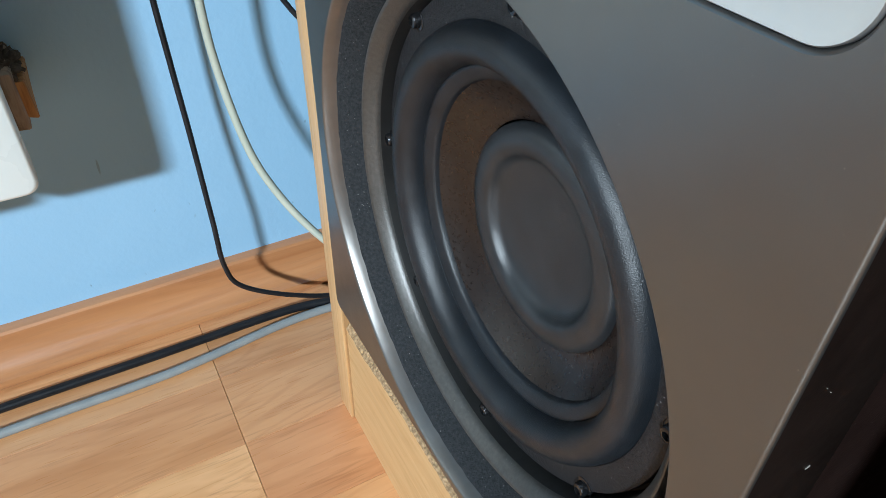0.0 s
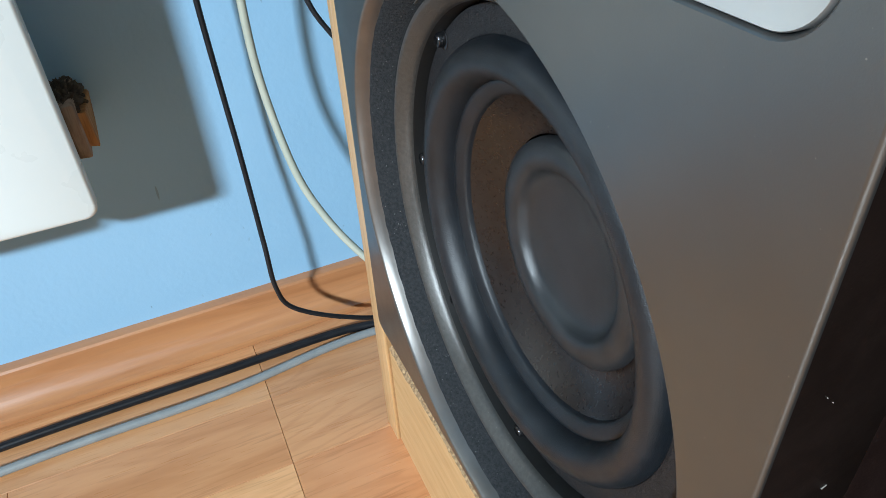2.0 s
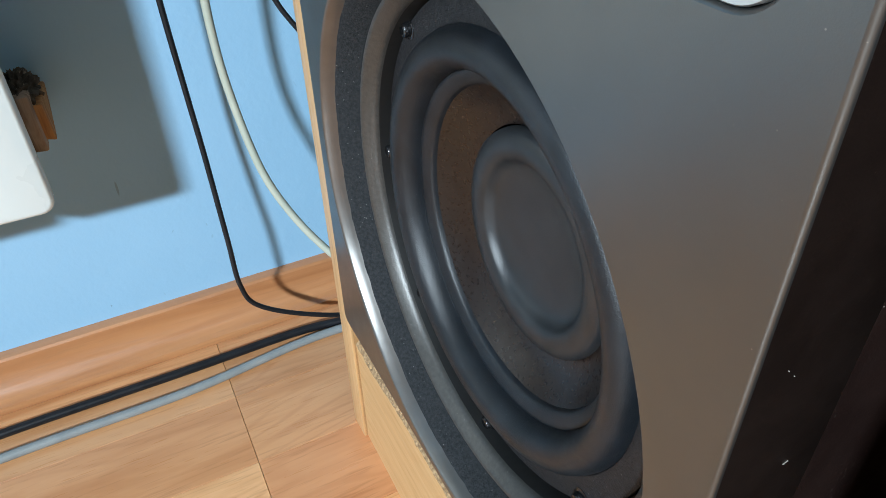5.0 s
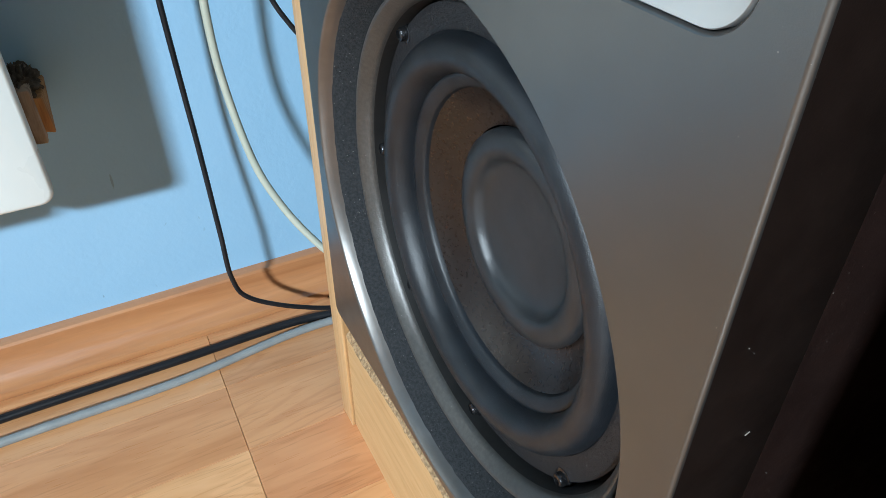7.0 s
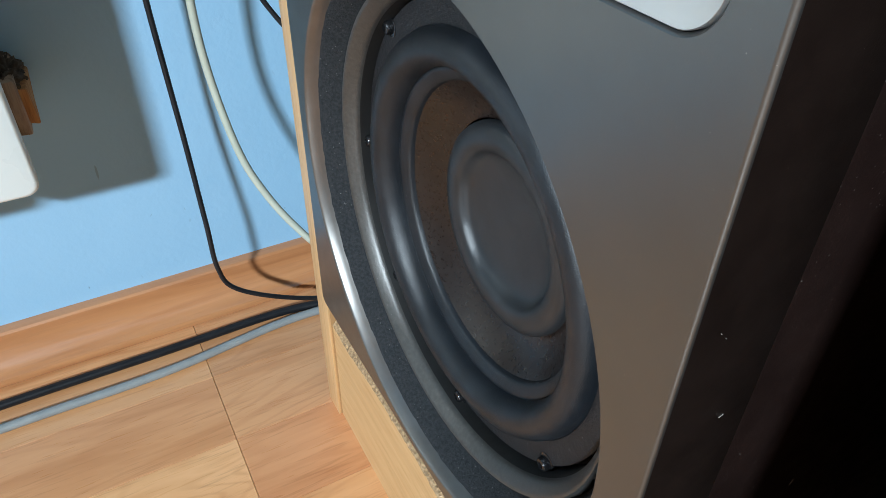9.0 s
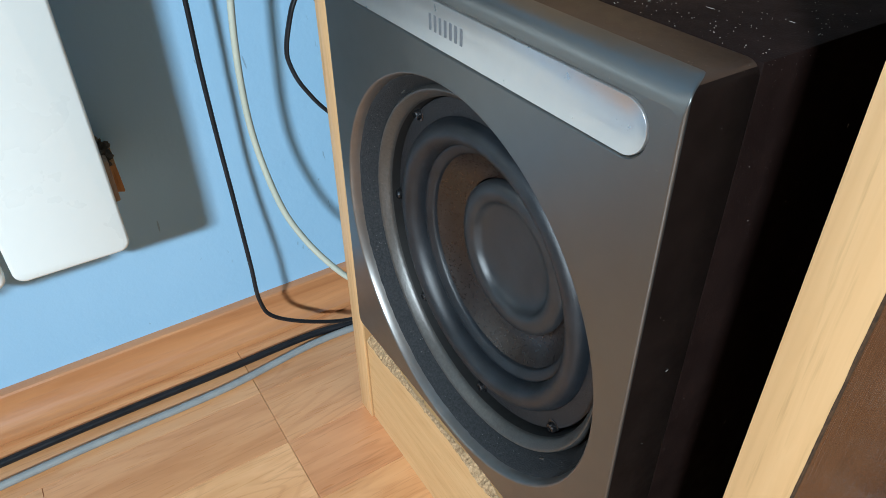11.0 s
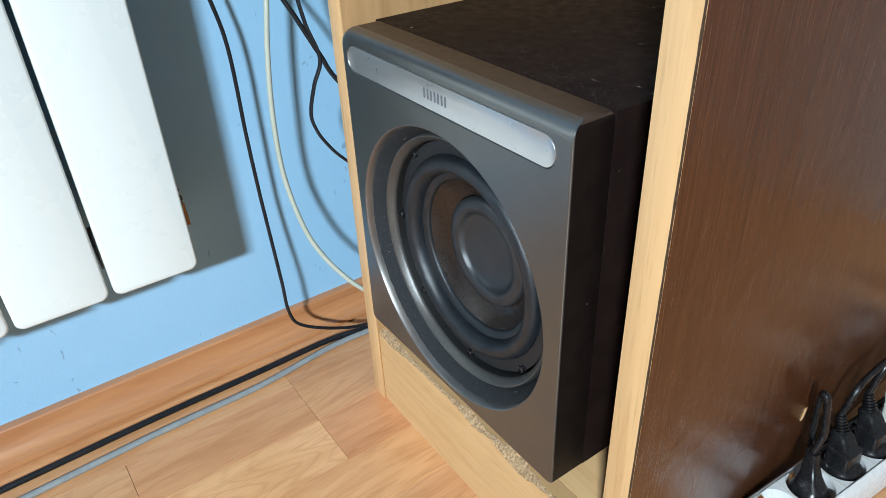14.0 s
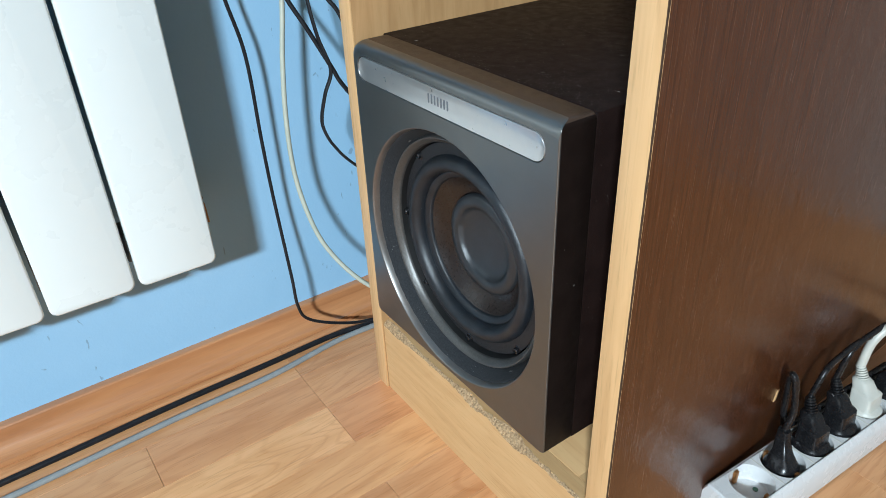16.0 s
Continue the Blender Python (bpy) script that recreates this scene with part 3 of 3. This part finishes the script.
part("surround", lathe([(0.0866, FY + 0.0008)] + arc(0.0862, FY + 0.0002, 0.0706, FY + 0.0030, 0.0092, 36) + [(0.0704, FY + 0.0036)], DX, CZ, 160),
     M_RUBBER, driver, "black rubber roll surround", 60)
part("surround_lip", lathe([(0.0712, FY + 0.0042), (0.0708, FY + 0.0031), (0.0698, FY + 0.0029), (0.0688, FY + 0.0032), (0.0660, FY + 0.0048), (0.0650, FY + 0.0054), (0.0644, FY + 0.0064), (0.0641, FY + 0.0084)], DX, CZ, 160),
     M_RUBBER, driver, "flat rubber lip glued to the cone", 60)
part("cone", lathe([(0.0642, FY + 0.0080)] + [(0.0642 - 0.0172 * t, FY + 0.0080 + 0.0112 * t + 0.0014 * math.sin(math.pi * t)) for t in (0.08, 0.16, 0.24, 0.32, 0.4, 0.5, 0.6, 0.7, 0.8, 0.9, 1.0)], DX, CZ, 160),
     M_CONE, driver, "black pressed paper cone", 60)
# cap: a rolled outer ring round a shallow dish
cap = [(0.0474, FY + 0.0200), (0.0472, FY + 0.0176), (0.0466, FY + 0.0160), (0.0454, FY + 0.0149), (0.0436, FY + 0.0143), (0.0414, FY + 0.0140), (0.0392, FY + 0.0141), (0.0372, FY + 0.0145),
       (0.0358, FY + 0.0151), (0.0349, FY + 0.0159), (0.0342, FY + 0.0170), (0.0335, FY + 0.0179)]
cap += [(0.0330 * math.cos(math.pi / 2 * t), FY + 0.0181 + 0.0052 * math.sin(math.pi / 2 * t)) for t in (0.06, 0.14, 0.22, 0.3, 0.4, 0.5, 0.6, 0.7, 0.8, 0.9, 0.97, 0.999)]
part("dust_cap", lathe(cap, DX + 0.0008, CZ - 0.0008, 160), M_CAP, driver, "black dished dust cap with a rolled rim", 60)
for k in range(8):
    a0 = radians(45 * k + 0.5)
    sx, sz = DX + 0.0958 * math.cos(a0), CZ + 0.0958 * math.sin(a0)
    bm = lathe([(0.0044, FY + 0.0040), (0.0044, FY - 0.0002), (0.0038, FY - 0.0005), (0.0032, FY - 0.0006), (0.0031, FY - 0.0024), (0.0027, FY - 0.0031), (0.0018, FY - 0.0034),
                (0.0016, FY - 0.0034), (0.0014, FY - 0.0018), (0.0001, FY - 0.0017)], sx, sz, 20)
    part("screw", bm, M_SCREW, driver, "dark socket-head screw", 30)
# small clips of the grille mounts by the ring
for a0 in (128, 312):
    x, z = CX + 0.1085 * math.cos(radians(a0)), CZ + 0.1085 * math.sin(radians(a0))
    bm = box(-0.0022, 0.0022, 0.0150, 0.0200, -0.0009, 0.0009, 0.0003)
    bmesh.ops.transform(bm, matrix=Matrix.Translation((x, 0, z)) @ pose(0, 0, 0, 0, 90 - a0, 0), verts=bm.verts)
    part("clip", bm, M_RING, bezel, "small grey clip beside the trim ring")

# ---- cables by the wall ----
tube([(-0.146, -0.085, 0.62), (-0.142, -0.066, 0.50), (-0.1390, -0.0560, 0.4240), (-0.1380, -0.0455, 0.3630), (-0.1370, -0.0450, 0.2740), (-0.1375, -0.0435, 0.2140), (-0.1350, -0.0424, 0.1677), (-0.1265, -0.0423, 0.1040), (-0.1235, -0.0418, 0.0641), (-0.1200, -0.0320, 0.0425), (-0.1120, 0.0050, 0.0240), (-0.1060, 0.0460, 0.0145), (-0.103, 0.12, 0.012), (-0.11, 0.30, 0.006)],
     0.0019, M_CABLE, "thin_cable", "thin black cable hanging down the blue wall to the floor")
tube([(-0.140, 0.018, 0.62), (-0.133, 0.006, 0.50), (-0.1270, -0.0030, 0.4150), (-0.1220, -0.0140, 0.3580), (-0.1190, -0.0210, 0.3030), (-0.1190, -0.0222, 0.2490), (-0.1160, -0.0190, 0.2070), (-0.1050, -0.0130, 0.1675), (-0.0955, -0.0040, 0.1410), (-0.0820, 0.0102, 0.1155), (-0.068, 0.030, 0.092), (-0.056, 0.08, 0.045), (-0.055, 0.14, 0.012), (-0.06, 0.3, 0.006)],
     0.0026, M_CABLE_W, "ivory_cable", "ivory cable hanging in a curve before the wall")
tube([(-0.140, -0.035, 0.54), (-0.128, -0.018, 0.46), (-0.1150, -0.0040, 0.4170), (-0.1050, 0.0090, 0.3870), (-0.0950, 0.0250, 0.3490), (-0.0900, 0.0380, 0.3220), (-0.085, 0.09, 0.25), (-0.08, 0.16, 0.12), (-0.09, 0.3, 0.006)],
     0.0023, M_CABLE, "crossing_cable", "black cable slanting behind the cabinet side")
tube([(-0.122, 0.022, 0.52), (-0.112, 0.016, 0.455), (-0.1050, 0.0130, 0.4160), (-0.0980, 0.0160, 0.3790), (-0.0940, 0.0240, 0.3460), (-0.0950, 0.0150, 0.3220), (-0.0970, 0.0090, 0.2980), (-0.0970, 0.0100, 0.2830), (-0.0950, 0.0180, 0.2640), (-0.0900, 0.0370, 0.2390), (-0.085, 0.09, 0.19), (-0.085, 0.2, 0.10)],
     0.0015, M_CABLE, "thin_twin_cable", "thin black twin wire bent in a kink", flat=1.5)
tube([(-0.122, 0.010, 0.50), (-0.112, 0.022, 0.445), (-0.1050, 0.0340, 0.4130), (-0.1000, 0.0420, 0.3990), (-0.095, 0.060, 0.36), (-0.09, 0.12, 0.30), (-0.09, 0.25, 0.15)],
     0.0022, M_CABLE, "short_cable", "black cable passing behind the cabinet side")
tube([(-0.108, -1.3, 0.0034), (-0.111, -0.70, 0.0034), (-0.1160, -0.370, 0.0034), (-0.1200, -0.215, 0.0034), (-0.1198, -0.10, 0.0034), (-0.1205, -0.005, 0.0034), (-0.113, 0.05, 0.0034), (-0.106, 0.16, 0.0034), (-0.10, 0.45, 0.0034)],
     0.0034, M_CABLE, "thick_cable", "thick black cable lying along the skirting on the floor")
tube([(-0.080, -1.3, 0.0034), (-0.085, -0.70, 0.0034), (-0.0910, -0.386, 0.0034), (-0.0970, -0.214, 0.0034), (-0.0975, -0.10, 0.0034), (-0.1075, -0.008, 0.0034), (-0.1060, 0.05, 0.0034), (-0.098, 0.16, 0.0034), (-0.088, 0.45, 0.0034)],
     0.0034, M_CABLE_G, "coax_cable", "grey coax cable lying on the floor beside the black one")

# ---- power strip with plugs ----
ST, SH = pose(0.3444, 0.1410, 0, 0, 0, -3.3), 0.040
power_strip = thing("power_strip", (0.345, 0.136, 0), "white plastic power strip on the floor beside the brown panel", "power strip")


def placed(bm):
    bmesh.ops.transform(bm, matrix=ST, verts=bm.verts)
    return bm


LENGTH, HALF, SOCK0, SPITCH, SR = 0.36, 0.0248, 0.0355, 0.0428, 0.0200
# body: a bar with a rounded section, open at the sockets
bm = bmesh.new()
sec = [(-HALF, 0.003), (-HALF, SH - 0.010), (-HALF + 0.002, SH - 0.005), (-HALF + 0.0045, SH - 0.0006), (-HALF + 0.006, SH)]
sec = [(x, z) for x, z in sec] + [(-x, z) for x, z in reversed(sec)]
loops = [[Vector((x, y, z)) for x, z in sec] for y in (0.0, 0.002, LENGTH - 0.002, LENGTH)]
for loop in (loops[0], loops[-1]):
    for p in loop:
        p.x *= 0.96
        p.z = max(0.003, p.z - 0.0012)
made = rings(bm, loops, False)
bm.faces.new(made[0])
bm.faces.new(made[-1])
for f in [f for f in bm.faces if abs(f.normal.z) > 0.9 and f.calc_center_median().z > SH - 0.0001]:
    bm.faces.remove(f)
bm.normal_update()
top = [f for f in bm.faces if f.calc_center_median().z > SH - 0.0001]
bmesh.ops.delete(bm, geom=top, context="FACES")
rect = [Vector((x, y, SH)) for x, y in ((-HALF + 0.006, 0.002), (HALF - 0.006, 0.002), (HALF - 0.006, LENGTH - 0.002), (-HALF + 0.006, LENGTH - 0.002))]
edges = []
for loop in [rect] + [[Vector((SR * math.cos(a), SOCK0 + k * SPITCH + SR * math.sin(a), SH)) for a in (2 * math.pi * i / 40 for i in range(40))] for k in range(7)]:
    vs = [bm.verts.new(p) for p in loop]
    edges += [bm.edges.new((vs[i], vs[(i + 1) % len(vs)])) for i in range(len(vs))]
bmesh.ops.triangle_fill(bm, edges=edges, use_beauty=True, use_dissolve=False, normal=(0, 0, 1))
bmesh.ops.recalc_face_normals(bm, faces=bm.faces)
body = part("body", placed(bm), M_SOCKETS, power_strip, "", 25)
for k in range(6):
    y = SOCK0 + (k + 0.5) * SPITCH
    bm = box(-HALF + 0.006, HALF - 0.006, y - 0.0004, y + 0.0004, SH - 0.0004, SH + 0.0004)
    part("divider", placed(bm), M_PLUG_W, body, "thin raised line between sockets")
for k in range(7):
    yc = SOCK0 + k * SPITCH
    bm = bmesh.new()
    prof = [(SR, SH), (SR - 0.0004, SH - 0.0006), (SR - 0.0012, SH - 0.016), (SR - 0.0022, SH - 0.017), (0.0001, SH - 0.017)]
    rings(bm, [[Vector((r * math.cos(a), yc + r * math.sin(a), z)) for a in (2 * math.pi * i / 40 for i in range(40))] for r, z in prof])
    bmesh.ops.recalc_face_normals(bm, faces=bm.faces)
    sock = part("socket", placed(bm), M_SOCKETS, power_strip, "", 40)
    for s in (-1, 1):
        part("earth_clip", placed(box(s * (SR - 0.004) - 0.0016, s * (SR - 0.004) + 0.0016, yc - 0.0022, yc + 0.0022, SH - 0.0165, SH - 0.002, 0.0005)), M_COPPER, sock, "copper-coloured earth clip")
        c = bmesh.new()
        rings(c, [[Vector((0.0025 * math.cos(a), yc + s * 0.0095 + 0.0025 * math.sin(a), z)) for a in (2 * math.pi * i / 12 for i in range(12))] for z in (SH - 0.0172, SH - 0.0164)], True, True, True)
        bmesh.ops.recalc_face_normals(c, faces=c.faces)
        part("pin_hole", placed(c), M_GREEN, sock, "dark green shuttered pin hole")


def plug_head(yc, material, tall, lean, parent, squat=False):
    """A round foot in the socket and a blocky grip above it that leans back, or a low dome."""
    bm = bmesh.new()
    loops = []
    if squat:
        rows = ((0.0158, 0.0158, -0.016, 2.0, 0), (0.0160, 0.0160, -0.007, 2.0, 0), (0.0148, 0.0142, -0.003, 2.4, 0), (0.0118, 0.0100, 0.002, 3.0, 0.1), (0.0078, 0.0070, 0.008, 4.0, 0.4), (0.0060, 0.0054, 0.017, 4.0, 0.8), (0.0052, 0.0046, 0.027, 3.0, 1.0))
    else:
        rows = ((0.0172, 0.0172, -0.016, 2.0, 0), (0.0174, 0.0174, -0.003, 2.0, 0), (0.0165, 0.0150, 0.000, 2.4, 0), (0.0112, 0.0122, 0.002, 6.0, 0), (0.0108, 0.0118, 0.56 * tall, 7.0, 0.15), (0.0102, 0.0108, 0.62 * tall, 6.0, 0.3), (0.0096, 0.0090, 0.66 * tall, 5.0, 0.45), (0.0090, 0.0085, 0.9 * tall, 3.0, 0.9), (0.0065, 0.0065, tall, 2.2, 1.0))
    for rx, ry, h, power, shift in rows:
        ring = []
        for i in range(32):
            a = 2 * math.pi * i / 32
            c, sn = math.cos(a), math.sin(a)
            ring.append(Vector((lean[0] * shift + rx * math.copysign(abs(c) ** (2 / power), c), yc + lean[1] * shift + ry * math.copysign(abs(sn) ** (2 / power), sn), SH + h)))
        loops.append(ring)
    rings(bm, loops, True, True, True)
    bmesh.ops.recalc_face_normals(bm, faces=bm.faces)
    return part("body", placed(bm), material, parent, "", 40)


def ribbed(p0, p1, r, material, parent):
    """A strain relief of stacked rings from p0 to p1, in strip coordinates."""
    p0, p1 = Vector(p0), Vector(p1)
    way = (p1 - p0).normalized()
    q = way.to_track_quat("Z", "Y").to_matrix().to_4x4()
    n, length = 6, (p1 - p0).length
    prof = []
    for k in range(n):
        z, rr = length * k / n, r * (1 - 0.35 * k / n)
        prof += [(rr * 0.72, z), (rr, z + 0.12 * length / n), (rr, z + 0.62 * length / n), (rr * 0.72, z + 0.75 * length / n)]
    bm = bmesh.new()
    rings(bm, [[Vector((a * math.cos(t), a * math.sin(t), z)) for t in (2 * math.pi * i / 18 for i in range(18))] for a, z in prof], True, True, True)
    bmesh.ops.recalc_face_normals(bm, faces=bm.faces)
    bmesh.ops.transform(bm, matrix=Matrix.Translation(p0) @ q, verts=bm.verts)
    return part("strain_relief", placed(bm), material, parent, "ribbed strain relief", 30)


def cord(points, r, material, parent):
    return tube([ST @ Vector(p) for p in points], r, material, "cord", "", "cable", parent)


def plug(k, label, material, tall, lean, ribs, points, r, group, squat=False):
    yc = SOCK0 + k * SPITCH
    p = thing("power_plug", ST @ Vector((0, yc, SH)), label, "plug", group)
    plug_head(yc, material, tall, lean, p, squat)
    top = Vector((lean[0], yc + lean[1], SH + (0.025 if squat else tall - 0.002)))
    if ribs > 0:
        out = top + Vector((lean[0] * 0.6, lean[1] * 0.6, ribs))
        ribbed(top, out, 0.0064, material, p)
        top = out - Vector((0, 0, 0.003))
    cord([top] + [Vector((x, yc + y, SH + z)) for x, y, z in points], r, material, p)
    return p


GROUP = "plugs in the strip"
plug(1, "flat black plug with its cord standing upright", M_PLUG_B, 0.022, (-0.010, 0.008), 0,
     [(-0.009, 0.013, 0.045), (-0.010, 0.010, 0.066), (-0.011, 0.005, 0.086), (-0.014, 0.004, 0.0915), (-0.018, 0.008, 0.086), (-0.020, 0.014, 0.060), (-0.020, 0.020, 0.030), (-0.020, 0.045, 0.008), (-0.020, 0.20, 0.004)],
     0.0031, GROUP, True)
plug(2, "black plug with a ribbed strain relief", M_PLUG_B, 0.030, (-0.010, 0.004), 0.014,
     [(-0.016, 0.022, 0.066), (-0.018, 0.045, 0.070), (-0.018, 0.080, 0.074), (-0.018, 0.13, 0.060), (-0.016, 0.25, 0.01)], 0.0028, GROUP)
plug(3, "black plug with a ribbed strain relief", M_PLUG_B, 0.030, (-0.011, 0.004), 0.014,
     [(-0.017, 0.018, 0.068), (-0.017, 0.040, 0.076), (-0.014, 0.080, 0.080), (-0.012, 0.14, 0.06), (-0.010, 0.25, 0.01)], 0.0030, GROUP)
plug(4, "white plug with a thick ribbed white cord", M_PLUG_W, 0.029, (-0.010, 0.002), 0.013,
     [(-0.015, 0.010, 0.068), (-0.008, 0.028, 0.084), (0.008, 0.055, 0.086), (0.014, 0.09, 0.070), (0.02, 0.16, 0.03), (0.045, 0.25, -0.04)], 0.0044, GROUP)
plug(5, "black plug at the end of the row", M_PLUG_B, 0.030, (0.003, 0.004), 0.018,
     [(0.006, 0.020, 0.066), (0.010, 0.06, 0.060), (0.016, 0.12, 0.03), (0.045, 0.2, -0.04)], 0.0030, GROUP)

# ragged dark arris between the edge band and the brown foil
bm = bmesh.new()
loops = []
for i in range(281):
    z = 0.70 * i / 280
    w = 0.0001 + 0.0002 * noise.noise(Vector((z * 90, 0, 0))) + 0.0002 * noise.noise(Vector((z * 400, 7, 0)))
    loops.append([Vector((0.3271 - w, -0.0007, z)), Vector((0.3274, -0.0005, z)), Vector((0.32765, 0.0004 + 2 * w, z))])
rings(bm, loops, False)
bmesh.ops.recalc_face_normals(bm, faces=bm.faces)
part("worn_arris", bm, M_ARRIS, right, "dark worn line along the panel edge")

# bare chip in the brown foil
bm = box(0.3270, 0.3282, 0.2428, 0.2468, 0.0760, 0.0885, 0.0003)
for v in bm.verts:
    v.co.y += 0.25 * (v.co.z - 0.082)
part("bare_spot", toed(bm), M_EDGE, right, "small pale chip in the brown foil")

# ---- floor of laminate strips ----
floor = solo("floor", box(WALL_X - 0.12, FAR_X + 0.12, FAR_Y - 0.12, BACK_Y + 0.12, -0.10, -0.006), M_SUBFLOOR, "beech-look three-strip laminate floor", "floor", "structure")
STRIP_W, EDGE_X, END_Y = 0.0645, 0.0507, -0.0690


def plank(w, length):
    bm = bmesh.new()
    e = 0.00030
    lo = [(0, 0), (w, 0), (w, length), (0, length)]
    hi = [(e, e), (w - e, e), (w - e, length - e), (e, length - e)]
    rings(bm, [[Vector((x, y, -0.006)) for x, y in lo], [Vector((x, y, -0.0003)) for x, y in lo], [Vector((x, y, 0)) for x, y in hi]], True, False, True)
    bmesh.ops.recalc_face_normals(bm, faces=bm.faces)
    return smooth_mesh(bm, "plank", M_FLOOR, 20)


plank_meshes = {}
rng = random.Random(7)
# the strips differ in tone: reddish heartwood beside paler yellow ones
TONES = ((-0.05, 0.10, (1.03, 0.98, 0.93)), (0.02, 0.0, (0.98, 0.88, 0.82)), (0.02, 0.20, (0.96, 0.88, 0.82)), (-0.05, -0.15, (0.99, 0.92, 0.87)),
         (-0.05, -0.35, (1.06, 1.05, 1.02)), (0.02, -0.15, (1.15, 1.18, 1.15)), (0.08, -0.05, (1.12, 1.12, 1.05)), (-0.12, -0.15, (1.08, 1.05, 1.00)))
near_lo, near_hi = -1.45, 0.40


def lay(x, w, y0, y1):
    key = (round(w, 4), round(y1 - y0, 4))
    if key not in plank_meshes:
        plank_meshes[key] = plank(w - 0.00020, y1 - y0 - 0.0003)
    ob = new("plank", plank_meshes[key])
    ob.location = (x, y0, 0)
    ob.parent = floor
    tone = rng.uniform(0.90, 1.04)
    ob.color = (tone, tone * rng.uniform(0.95, 1.0), tone * rng.uniform(0.92, 0.98), 1)
    for px, py, colour in TONES:
        if x < px < x + w and y0 < py < y1:
            ob.color = (*colour, 1)


for n in range(-4, 14):
    x = EDGE_X + n * STRIP_W
    x0 = max(x, WALL_X)
    if x + STRIP_W <= WALL_X:
        continue
    board, lane = n // 3, n % 3
    end = END_Y + {0: 0.61, -1: 0.0}.get(board, 0.37 * board)
    cuts = {y for m in range(-3, 4) for y in (end + 1.29 * m,)}
    for m in range(-3, 4):
        a = end + 1.29 * m
        shift = {0: 0.43, 1: 0.25, 2: 0.36}[lane]
        cuts |= {round(a - 0.1815 - 0.43 * j - (0.0 if board == -1 and lane == 1 else shift - 0.25), 4) for j in range(3)}
    cuts = sorted(c for c in cuts if near_lo < c < near_hi)
    keep = [near_lo]
    for c in cuts:
        if c - keep[-1] > 0.10 or abs((c - end) % 1.29) < 1e-6:
            keep.append(c)
    keep.append(near_hi)
    for a, b in zip(keep, keep[1:]):
        lay(x0, x + STRIP_W - x0, a, b)
# the rest of the room's floor, laid in the same strips, as one sheet
bm = bmesh.new()
for x0, x1, y0, y1 in ((EDGE_X + 14 * STRIP_W, FAR_X, FAR_Y, BACK_Y), (WALL_X, EDGE_X + 14 * STRIP_W, FAR_Y, near_lo), (WALL_X, EDGE_X + 14 * STRIP_W, near_hi, BACK_Y)):
    box(x0, x1, y0, y1, -0.0055, -0.0002, 0, 2, bm)
part("far_floor", bm, M_FLOOR, floor, "laminate floor across the room")
